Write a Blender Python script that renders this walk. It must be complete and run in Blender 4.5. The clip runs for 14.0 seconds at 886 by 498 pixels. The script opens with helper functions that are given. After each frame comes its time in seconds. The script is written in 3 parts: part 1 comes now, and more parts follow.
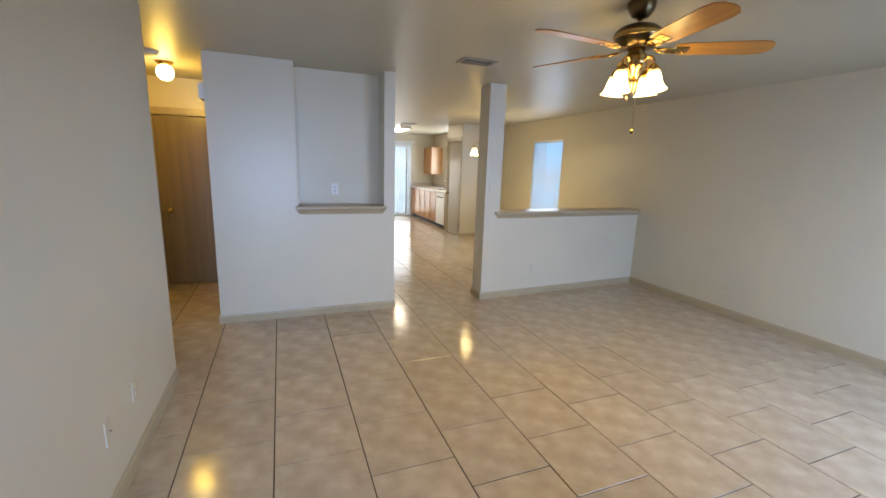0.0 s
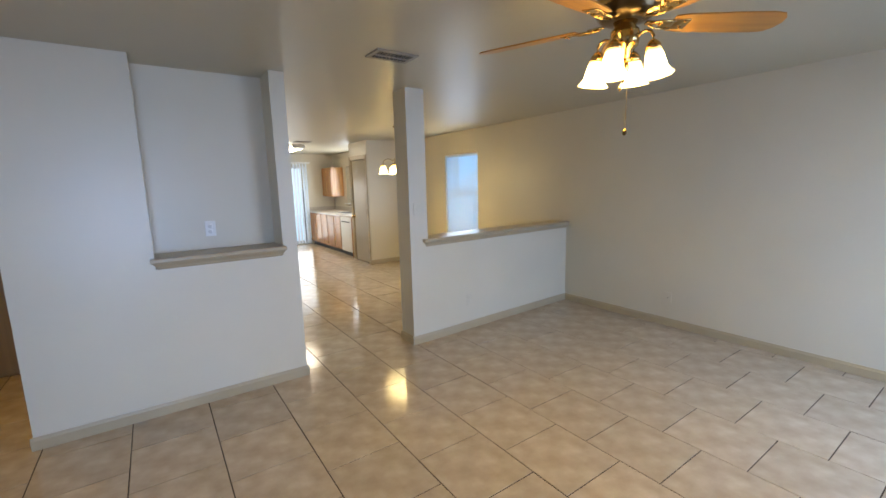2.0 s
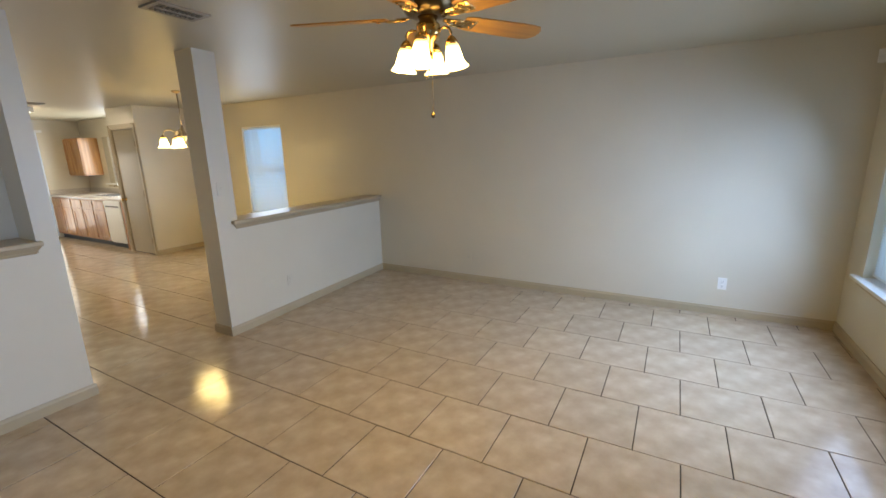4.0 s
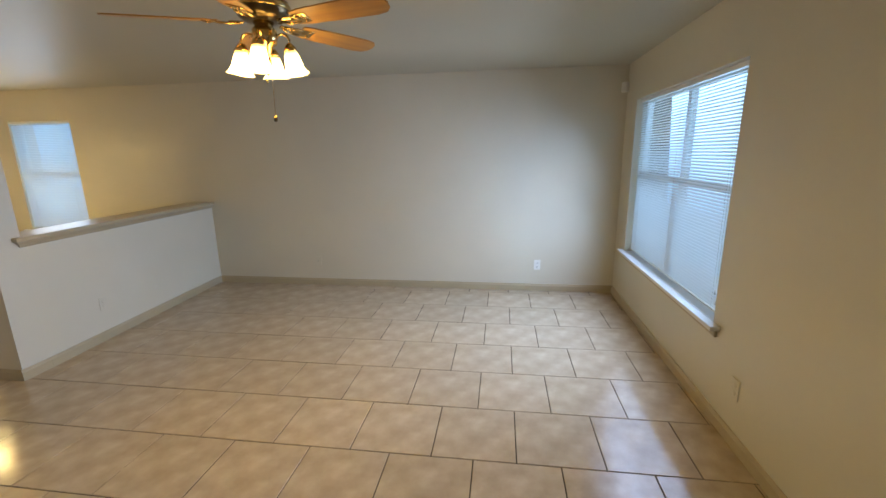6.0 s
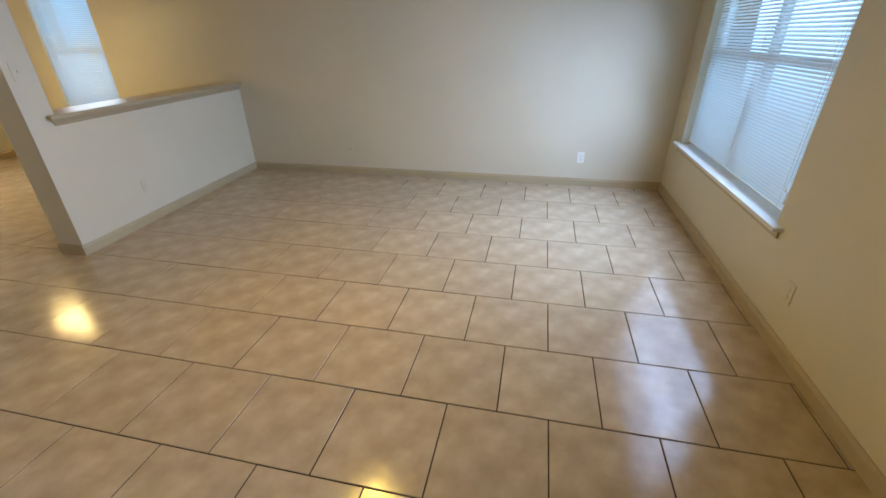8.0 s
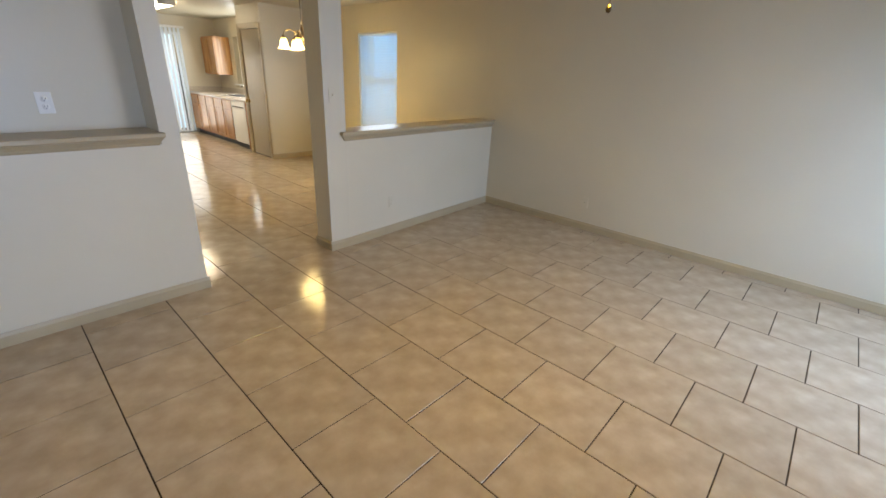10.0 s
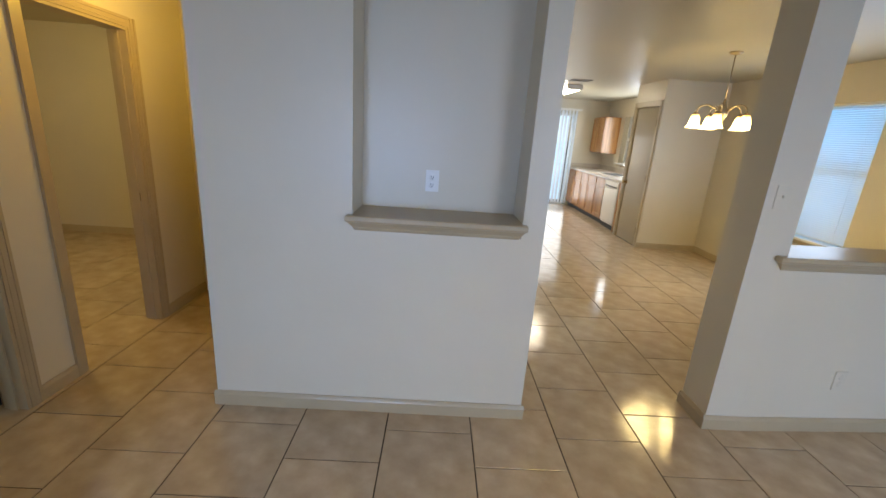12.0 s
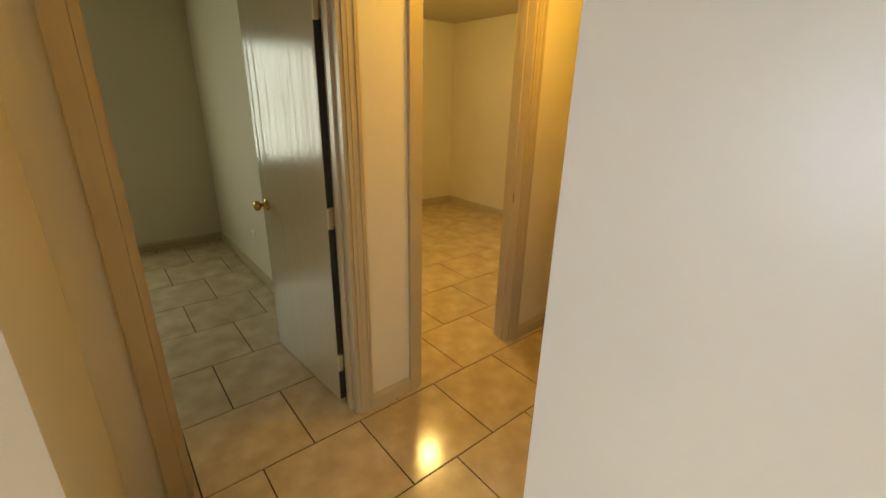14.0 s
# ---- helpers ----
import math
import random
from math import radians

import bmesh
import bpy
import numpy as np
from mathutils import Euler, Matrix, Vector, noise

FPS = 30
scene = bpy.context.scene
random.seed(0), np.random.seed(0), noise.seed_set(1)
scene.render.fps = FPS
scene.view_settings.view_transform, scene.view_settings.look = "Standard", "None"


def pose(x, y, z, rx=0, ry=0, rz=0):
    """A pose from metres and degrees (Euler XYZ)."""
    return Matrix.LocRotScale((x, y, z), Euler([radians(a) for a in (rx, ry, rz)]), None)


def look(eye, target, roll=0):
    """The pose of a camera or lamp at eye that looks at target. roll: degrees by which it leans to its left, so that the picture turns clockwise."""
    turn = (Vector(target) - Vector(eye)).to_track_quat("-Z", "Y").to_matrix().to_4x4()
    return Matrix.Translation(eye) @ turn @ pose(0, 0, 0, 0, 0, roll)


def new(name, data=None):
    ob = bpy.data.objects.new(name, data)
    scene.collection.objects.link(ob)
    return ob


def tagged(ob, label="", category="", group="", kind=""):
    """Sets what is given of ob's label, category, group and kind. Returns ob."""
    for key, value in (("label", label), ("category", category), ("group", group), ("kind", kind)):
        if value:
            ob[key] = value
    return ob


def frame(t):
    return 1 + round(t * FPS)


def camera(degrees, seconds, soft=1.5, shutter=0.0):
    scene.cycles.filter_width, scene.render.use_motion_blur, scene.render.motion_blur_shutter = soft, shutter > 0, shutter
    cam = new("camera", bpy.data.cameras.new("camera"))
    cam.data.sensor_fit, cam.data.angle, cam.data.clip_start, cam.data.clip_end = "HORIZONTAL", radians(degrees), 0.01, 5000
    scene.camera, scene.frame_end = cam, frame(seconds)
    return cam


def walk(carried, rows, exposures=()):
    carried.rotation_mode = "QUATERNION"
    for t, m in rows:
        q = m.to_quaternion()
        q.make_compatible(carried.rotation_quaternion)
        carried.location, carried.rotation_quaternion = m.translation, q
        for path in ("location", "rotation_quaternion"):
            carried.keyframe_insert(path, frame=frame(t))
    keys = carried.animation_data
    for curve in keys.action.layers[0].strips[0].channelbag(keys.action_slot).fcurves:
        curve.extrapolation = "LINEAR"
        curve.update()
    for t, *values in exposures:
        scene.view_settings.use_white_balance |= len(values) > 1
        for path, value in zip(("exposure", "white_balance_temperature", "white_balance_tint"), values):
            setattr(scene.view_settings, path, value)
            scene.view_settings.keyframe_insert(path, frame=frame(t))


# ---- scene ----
# the camera and its walk
cam = camera(93.6, 14.0, soft=1.6)
PATH = [
    (0, (0.001, -0.054, 1.549), (0.717, 1.772, 1.157), 1.82),
    (0.5, (-0.006, 0.153, 1.547), (0.761, 1.964, 1.180), 1.22),
    (1, (0.058, 0.392, 1.557), (0.854, 2.198, 1.239), 0.71),
    (1.5, (0.143, 0.590, 1.576), (1.015, 2.363, 1.267), 0.08),
    (2, (0.181, 0.796, 1.577), (1.305, 2.421, 1.265), -1.49),
    (2.5, (0.156, 0.909, 1.590), (1.565, 2.281, 1.226), -2.40),
    (5, (-0.088, 0.712, 1.595), (1.742, 1.394, 1.162), -0.85),
    (5.5, (-0.135, 0.731, 1.599), (1.773, 1.162, 1.181), -1.05),
    (6, (-0.168, 0.734, 1.595), (1.761, 1.006, 1.145), -0.91),
    (6.5, (-0.184, 0.748, 1.577), (1.723, 0.950, 1.008), -0.66),
    (7, (-0.159, 0.766, 1.546), (1.672, 0.942, 0.762), -0.50),
    (9.5, (0.147, 0.956, 1.520), (1.683, 1.885, 0.638), 2.40),
    (10, (0.254, 1.123, 1.529), (1.624, 2.360, 0.758), 2.95),
    (10.5, (0.365, 1.390, 1.532), (1.475, 2.909, 0.852), 3.15),
    (11, (0.495, 1.637, 1.541), (1.276, 3.370, 0.921), 3.30),
    (11.5, (0.583, 1.885, 1.546), (0.995, 3.760, 0.985), 3.32),
    (12, (0.562, 2.195, 1.540), (0.609, 4.119, 0.996), 3.86),
    (12.5, (0.490, 2.514, 1.522), (0.123, 4.396, 0.952), 2.70),
    (13, (0.417, 2.818, 1.515), (-0.420, 4.539, 0.933), 1.86),
    (13.5, (0.226, 3.094, 1.494), (-0.927, 4.601, 0.861), 1.11),
    (14, (0.031, 3.312, 1.488), (-1.410, 4.520, 0.808), 1.38),
]
EXPOSURE = [(0, 0.17, 6400, 10), (1.5, 0.12, 6350, 10), (2.5, 0.08, 6450, 10), (5, -0.06, 7050, 10), (7, 0.0, 6900, 10), (9.5, 0.02, 7250, 10),
            (11, 0.08, 6650, 10), (12, 0.04, 6400, 10), (12.5, 0.34, 6650, 10), (13, 0.6, 6950, 10), (13.5, 0.64, 7700, 10), (14, 0.75, 9400, 10)]
walk(cam, [(t, look(eye, target, roll)) for t, eye, target, roll in PATH], EXPOSURE)

# ---- daylight ----
world = bpy.data.worlds.new("sky")
scene.world = world
world.use_nodes = True
wn = world.node_tree.nodes
sky = wn.new("ShaderNodeTexSky")
sky.sky_type, sky.sun_disc = "NISHITA", False
sky.sun_elevation, sky.sun_rotation = radians(48), radians(20)
world.node_tree.links.new(sky.outputs[0], wn["Background"].inputs[0])
wn["Background"].inputs[1].default_value = 0.06
sun_data = bpy.data.lights.new("sun", "SUN")
sun_data.energy, sun_data.angle, sun_data.color = 1.2, radians(10), (1.0, 0.95, 0.87)
sun = new("sun", sun_data)
sun.matrix_world = look((2, 30, 30), (2.6, 10, 0))


def area_light(name, eye, target, w, h, watts, colour, spread=180):
    data = bpy.data.lights.new(name, "AREA")
    data.shape, data.size, data.size_y, data.energy, data.color, data.spread = "RECTANGLE", w, h, watts, colour, radians(spread)
    ob = new(name, data)
    ob.matrix_world = look(eye, target)
    return ob


DAY = (0.415, 0.60, 1.04)
SKY = (0.30, 0.60, 1.0)
for z in (1.02, 1.66):      # the slats send the daylight downwards into the room
    area_light("daylight_window_1", (3.31, -0.468, z), (3.31, 1.6, z - 0.9), 1.8, 0.62, 29, DAY, 138)
for z in (0.95, 1.5):
    area_light("daylight_entry", (-0.17, -0.53, z), (-0.17, 1.59, z - 0.22), 0.84, 0.52, 8.6, DAY, 84)
area_light("daylight_window_2", (4.585, 6.585, 1.4), (2, 6.585, 1.35), 0.88, 1.2, 12, (0.7, 0.82, 1.0))
area_light("daylight_kitchen", (4.457, 10.6, 1.66), (2, 10.6, 1.5), 1.2, 0.8, 34, (0.85, 0.93, 1.0))
area_light("daylight_patio", (2.8, 12.16, 0.95), (1.9, 8, 0.0), 1.7, 1.6, 15, (1.0, 0.97, 0.92), 160)
area_light("daylight_bedroom", (-4.76, 2.25, 1.4), (-2, 2.4, 1.2), 1.2, 1.2, 15.5, (0.76, 0.95, 0.92))
# daylight on the back of the blinds
area_light("sky_window_1", (3.31, -0.9, 1.35), (3.31, 2, 1.2), 1.9, 1.5, 30, SKY)
area_light("sky_window_2", (4.92, 6.585, 1.42), (2, 6.585, 1.4), 0.95, 1.3, 11, (0.10, 0.48, 1.0))
area_light("sky_patio", (2.8, 12.8, 1.1), (2.8, 5, 0.9), 1.8, 2.1, 18, (0.52, 0.77, 1.0))
area_light("sky_bedroom", (-5.1, 2.25, 1.4), (-2, 2.4, 1.2), 1.3, 1.3, 9, DAY)


def bulb(name, x, y, z, watts, colour=(1.0, 0.69, 0.125), r=0.03):
    data = bpy.data.lights.new(name, "POINT")
    data.energy, data.color, data.shadow_soft_size = watts, colour, r
    ob = new(name, data)
    ob.location = (x, y, z)
    return ob


# ---- materials ----
def material(name, colour, rough=0.5, metal=0.0, vary=0.06, scale=3.0, fine=60.0, bump=0.0, bump_scale=80.0, coat=0.0, tint=None, spread=0.0, per_island=False, spec=0.5):
    """A surface with stains at one scale, grain at another, and fine relief."""
    m = bpy.data.materials.new(name)
    m.use_nodes = True
    n, l = m.node_tree.nodes, m.node_tree.links
    b = n["Principled BSDF"]
    b.inputs["Roughness"].default_value, b.inputs["Metallic"].default_value = rough, metal
    b.inputs["Coat Weight"].default_value, b.inputs["Coat Roughness"].default_value = coat, 0.12
    b.inputs["Specular IOR Level"].default_value = spec
    co = n.new("ShaderNodeTexCoord")
    big, small = n.new("ShaderNodeTexNoise"), n.new("ShaderNodeTexNoise")
    for tex, s, d in ((big, scale, 4.0), (small, fine, 3.0)):
        tex.inputs["Scale"].default_value, tex.inputs["Detail"].default_value = s, d
        l.new(co.outputs["Object"], tex.inputs["Vector"])
    ramp = n.new("ShaderNodeValToRGB")
    dark = [c * (1 - vary) for c in colour]
    light = [min(1, c * (1 + vary)) for c in colour] if tint is None else tint
    ramp.color_ramp.elements[0].position, ramp.color_ramp.elements[1].position = 0.3, 0.7
    ramp.color_ramp.elements[0].color, ramp.color_ramp.elements[1].color = (*dark, 1), (*light, 1)
    l.new(big.outputs["Fac"], ramp.inputs["Fac"])
    grain = n.new("ShaderNodeMix")
    grain.data_type, grain.blend_type = "RGBA", "MULTIPLY"
    grain.inputs[0].default_value = min(1.0, vary * 3)
    l.new(ramp.outputs["Color"], grain.inputs[6])
    g2 = n.new("ShaderNodeValToRGB")
    g2.color_ramp.elements[0].color, g2.color_ramp.elements[1].color = (0.75, 0.75, 0.75, 1), (1, 1, 1, 1)
    l.new(small.outputs["Fac"], g2.inputs["Fac"])
    l.new(g2.outputs["Color"], grain.inputs[7])
    out = grain.outputs[2]
    if spread:
        info = n.new("ShaderNodeNewGeometry" if per_island else "ShaderNodeObjectInfo")
        val = n.new("ShaderNodeMapRange")
        val.inputs[3].default_value, val.inputs[4].default_value = 1 - spread, 1 + spread
        l.new(info.outputs["Random Per Island" if per_island else "Random"], val.inputs[0])
        hsv = n.new("ShaderNodeHueSaturation")
        l.new(val.outputs[0], hsv.inputs["Value"])
        l.new(out, hsv.inputs["Color"])
        out = hsv.outputs[0]
    l.new(out, b.inputs["Base Color"])
    rr = n.new("ShaderNodeMapRange")
    rr.inputs[3].default_value, rr.inputs[4].default_value = max(0.02, rough * 0.85), min(1, rough * 1.15)
    l.new(big.outputs["Fac"], rr.inputs[0])
    l.new(rr.outputs[0], b.inputs["Roughness"])
    if bump:
        tex = n.new("ShaderNodeTexNoise")
        tex.inputs["Scale"].default_value, tex.inputs["Detail"].default_value = bump_scale, 2.0
        l.new(co.outputs["Object"], tex.inputs["Vector"])
        bm_ = n.new("ShaderNodeBump")
        bm_.inputs["Strength"].default_value, bm_.inputs["Distance"].default_value = bump, 0.002
        l.new(tex.outputs["Fac"], bm_.inputs["Height"])
        l.new(bm_.outputs["Normal"], b.inputs["Normal"])
    return m


def glow(name, colour, strength, base=(0.9, 0.88, 0.82)):
    m = material(name, base, rough=0.3, vary=0.02)
    b = m.node_tree.nodes["Principled BSDF"]
    b.inputs["Emission Color"].default_value, b.inputs["Emission Strength"].default_value = (*colour, 1), strength
    return m


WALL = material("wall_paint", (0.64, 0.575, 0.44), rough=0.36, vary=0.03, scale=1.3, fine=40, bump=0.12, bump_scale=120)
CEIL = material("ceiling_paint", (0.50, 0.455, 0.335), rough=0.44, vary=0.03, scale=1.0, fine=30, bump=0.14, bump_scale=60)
TRIM = material("trim_paint", (0.45, 0.36, 0.225), rough=0.32, vary=0.05, scale=4, fine=90)
JAMBW = material("white_trim", (0.74, 0.72, 0.68), rough=0.35, vary=0.03)
TILE = material("ceramic_tile", (0.455, 0.34, 0.222), rough=0.145, vary=0.08, scale=7, fine=60, tint=(0.57, 0.448, 0.31), spread=0.05, bump=0.03, bump_scale=5)
TILE2 = material("ceramic_tile_far", (0.455, 0.34, 0.222), rough=0.145, vary=0.08, scale=7, fine=60, tint=(0.57, 0.448, 0.31), spread=0.05, bump=0.03, bump_scale=5, per_island=True)
GROUT = material("grout", (0.055, 0.036, 0.022), rough=0.85, vary=0.25, scale=6, spec=0.1)
PLASTIC = material("white_plastic", (0.78, 0.76, 0.71), rough=0.35, vary=0.02)
PAINTED = material("painted_plate", (0.63, 0.57, 0.44), rough=0.36, vary=0.02)
IVORY = material("ivory_plastic", (0.62, 0.55, 0.42), rough=0.4, vary=0.03)
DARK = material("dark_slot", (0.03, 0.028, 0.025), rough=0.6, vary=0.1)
BRASS = material("polished_brass", (0.62, 0.42, 0.16), rough=0.18, metal=1.0, vary=0.08)
BRONZE = material("antique_brass", (0.16, 0.11, 0.055), rough=0.28, metal=1.0, vary=0.2)
PEWTER = material("dull_pewter", (0.36, 0.29, 0.19), rough=0.34, metal=1.0, vary=0.1)
STEEL = material("brushed_steel", (0.62, 0.62, 0.60), rough=0.25, metal=1.0, vary=0.05)
VENT = material("vent_enamel", (0.30, 0.26, 0.20), rough=0.45, vary=0.05)
OUT = material("outdoor_ground", (0.30, 0.29, 0.26), rough=0.9, vary=0.2)


def wood(name, dark, light, rough=0.35, scale=(1.5, 22, 22), bump=0.0):
    m = material(name, dark, rough=rough, vary=0.12 if not bump else 0.03, tint=light, scale=1.0, fine=25, bump=bump, bump_scale=2.0)
    n, l = m.node_tree.nodes, m.node_tree.links
    mp = n.new("ShaderNodeMapping")
    mp.inputs["Scale"].default_value = scale
    co = [x for x in n if x.type == "TEX_COORD"][0]
    l.new(co.outputs["Object"], mp.inputs[0])
    for tex in [x for x in n if x.type == "TEX_NOISE"]:
        l.new(mp.outputs[0], tex.inputs["Vector"])
    return m


OAK = wood("honey_oak", (0.38, 0.175, 0.055), (0.56, 0.29, 0.105), rough=0.24, scale=(22, 22, 1.5))
DOOR = wood("door_paint", (0.43, 0.365, 0.255), (0.425, 0.36, 0.252), rough=0.17, scale=(14, 14, 0.4), bump=1.0)
STAINED = wood("stained_door", (0.245, 0.175, 0.09), (0.275, 0.197, 0.102), rough=0.3, scale=(18, 18, 0.8))
DOOR.node_tree.nodes["Principled BSDF"].inputs["Specular IOR Level"].default_value = 0.32
[x for x in DOOR.node_tree.nodes if x.type == "BUMP"][0].inputs["Distance"].default_value = 0.003
BLADE = wood("oak_blade", (0.44, 0.19, 0.03), (0.60, 0.30, 0.06))


def sheer(name, colour, through_part, rough=0.45):
    """White slats that let part of the light through."""
    m = material(name, colour, rough=rough, vary=0.02)
    n, l = m.node_tree.nodes, m.node_tree.links
    t, mix = n.new("ShaderNodeBsdfTranslucent"), n.new("ShaderNodeMixShader")
    t.inputs[0].default_value = (*colour, 1)
    mix.inputs[0].default_value = through_part
    l.new(n["Principled BSDF"].outputs[0], mix.inputs[1])
    l.new(t.outputs[0], mix.inputs[2])
    l.new(mix.outputs[0], n["Material Output"].inputs[0])
    return m


SLAT = sheer("blind_slat", (0.82, 0.84, 0.86), 0.35)
VANE = sheer("vertical_vane", (0.80, 0.82, 0.84), 0.45)
GLASS = bpy.data.materials.new("window_glass")
GLASS.use_nodes = True
gb = GLASS.node_tree.nodes["Principled BSDF"]
gb.inputs["Transmission Weight"].default_value, gb.inputs["Roughness"].default_value = 1.0, 0.0
gb.inputs["IOR"].default_value = 1.02
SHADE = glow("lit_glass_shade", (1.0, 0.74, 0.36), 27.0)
# emission ramp paints the bulb's glow: brightest mid-glass, dimmer at neck and rim
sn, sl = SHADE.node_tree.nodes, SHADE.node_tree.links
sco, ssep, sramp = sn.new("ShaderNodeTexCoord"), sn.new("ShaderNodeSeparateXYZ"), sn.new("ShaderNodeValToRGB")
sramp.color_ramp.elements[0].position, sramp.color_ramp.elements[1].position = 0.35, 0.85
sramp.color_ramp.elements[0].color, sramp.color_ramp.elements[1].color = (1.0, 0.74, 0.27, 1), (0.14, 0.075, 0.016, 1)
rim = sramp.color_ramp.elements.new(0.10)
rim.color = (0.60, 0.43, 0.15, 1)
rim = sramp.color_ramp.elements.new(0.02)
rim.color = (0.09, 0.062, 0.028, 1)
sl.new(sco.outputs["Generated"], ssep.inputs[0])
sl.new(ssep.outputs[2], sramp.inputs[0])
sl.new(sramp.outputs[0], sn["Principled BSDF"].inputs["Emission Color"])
GLOBE = glow("lit_globe", (1.0, 0.78, 0.42), 12.0)
TUBE = glow("lit_diffuser", (1.0, 0.88, 0.66), 24.0)


# ---- builders ----
def box(bm, x0, x1, y0, y1, z0, z1, bevel=0.0):
    made = bmesh.ops.create_cube(bm, size=1.0)["verts"]
    for v in made:
        v.co = Vector(((x0 + x1) / 2 + v.co.x * (x1 - x0), (y0 + y1) / 2 + v.co.y * (y1 - y0), (z0 + z1) / 2 + v.co.z * (z1 - z0)))
    if bevel:
        edges = {e for v in made for e in v.link_edges}
        bmesh.ops.bevel(bm, geom=list(edges), offset=bevel, segments=2, affect="EDGES", profile=0.6)
    return bm


def boxes(*rows, bevel=0.0):
    bm = bmesh.new()
    for r in rows:
        box(bm, *r, bevel=bevel)
    return bm


def lathe(profile, n=24, bm=None, m=None):
    """A turned body: (radius, z) from bottom to top."""
    bm = bm or bmesh.new()
    m = m or Matrix()
    rings = []
    for r, z in profile:
        rings.append([bm.verts.new(m @ Vector((r * math.cos(math.tau * i / n), r * math.sin(math.tau * i / n), z))) for i in range(n)])
    for a, b in zip(rings, rings[1:]):
        for i in range(n):
            bm.faces.new((a[i], a[(i + 1) % n], b[(i + 1) % n], b[i]))
    for ring in (rings[0][::-1], rings[-1]):
        bm.faces.new(ring)
    for f in bm.faces:
        f.smooth = True
    return bm


def tube(points, r, n=8, bm=None):
    bm = bm or bmesh.new()
    pts = [Vector(p) for p in points]
    rings = []
    for i, p in enumerate(pts):
        d = (pts[min(i + 1, len(pts) - 1)] - pts[max(i - 1, 0)]).normalized()
        q = d.to_track_quat("Z", "Y")
        rings.append([bm.verts.new(p + q @ Vector((r * math.cos(math.tau * k / n), r * math.sin(math.tau * k / n), 0))) for k in range(n)])
    for a, b in zip(rings, rings[1:]):
        for k in range(n):
            bm.faces.new((a[k], a[(k + 1) % n], b[(k + 1) % n], b[k]))
    bm.faces.new(rings[0][::-1]), bm.faces.new(rings[-1])
    for f in bm.faces:
        f.smooth = True
    return bm


def loft(levels):
    """A moulded body out of rectangles (z, x0, x1, y0, y1), bottom to top."""
    bm = bmesh.new()
    rings = [[bm.verts.new((x, y, z)) for x, y in ((x0, y0), (x1, y0), (x1, y1), (x0, y1))] for z, x0, x1, y0, y1 in levels]
    for a, b in zip(rings, rings[1:]):
        for i in range(4):
            bm.faces.new((a[i], a[(i + 1) % 4], b[(i + 1) % 4], b[i]))
    bm.faces.new(rings[0][::-1]), bm.faces.new(rings[-1])
    return bm


def mesh_of(name, bm, mat):
    bmesh.ops.recalc_face_normals(bm, faces=bm.faces)
    me = bpy.data.meshes.new(name)
    bm.to_mesh(me)
    bm.free()
    for m in mat if isinstance(mat, (list, tuple)) else (mat,):
        me.materials.append(m)
    return me


def part(name, bm, mat, parent, label=""):
    ob = new(name, mesh_of(name, bm, mat))
    ob.parent = parent
    return tagged(ob, label) if label else ob


def thing(name, m, label, category, group="", kind=""):
    ob = new(name)
    ob.empty_display_size = 0.1
    ob.matrix_world = m
    return tagged(ob, label, category, group, kind)


def solid(name, bm, mat, label, category, group="", m=None):
    ob = new(name, mesh_of(name, bm, mat))
    if m is not None:
        ob.matrix_world = m
    return tagged(ob, label, category, group)


def setting(name, bm, mat, label="", category=""):
    return tagged(new(name, mesh_of(name, bm, mat)), label, category, kind="structure")


# ---- the large structure ----
H = 2.444
EAST, SOUTH, WEST, NORTH = 4.599, -0.544, -0.745, 12.36
FRONT = 4.209          # face of the partition towards the living room
HALL_W, HALL_E, HALL_N = -1.5, -0.582, 5.78
LOW = -0.03
WEND = 3.165          # where the wall beside the hall ends


def wall_with_holes(bm, axis, a0, a1, t0, t1, holes):
    """A wall along an axis, from a0 to a1, between t0 and t1 across, with holes (b0, b1, z0, z1) through it."""
    def put(b0, b1, z0, z1):
        if b1 - b0 > 1e-4 and z1 - z0 > 1e-4:
            box(bm, *((b0, b1, t0, t1) if axis == "x" else (t0, t1, b0, b1)), z0, z1)
    at = a0
    for b0, b1, z0, z1 in sorted(holes):
        put(at, b0, LOW, H)
        put(b0, b1, LOW, z0)
        put(b0, b1, z1, H)
        at = b1
    put(at, a1, LOW, H)
    return bm


WIN1 = (2.372, 4.25, 0.575, 2.066)
WIN2 = (6.13, 7.04, 0.665, 2.07)
ENTRY = (-0.62, 0.28)
WINK = (9.9, 11.42, 1.12, 2.08)
KE = 4.47             # the thicker kitchen stretch of the east wall
WINB = (1.6, 2.9, 0.75, 2.05)
PATIO = (1.9, 3.74, 0.0, 2.12)
D1, D2, DN = (3.335, 4.09), (4.44, 5.18), (-1.36, -0.65)
DOOR_H = 2.05

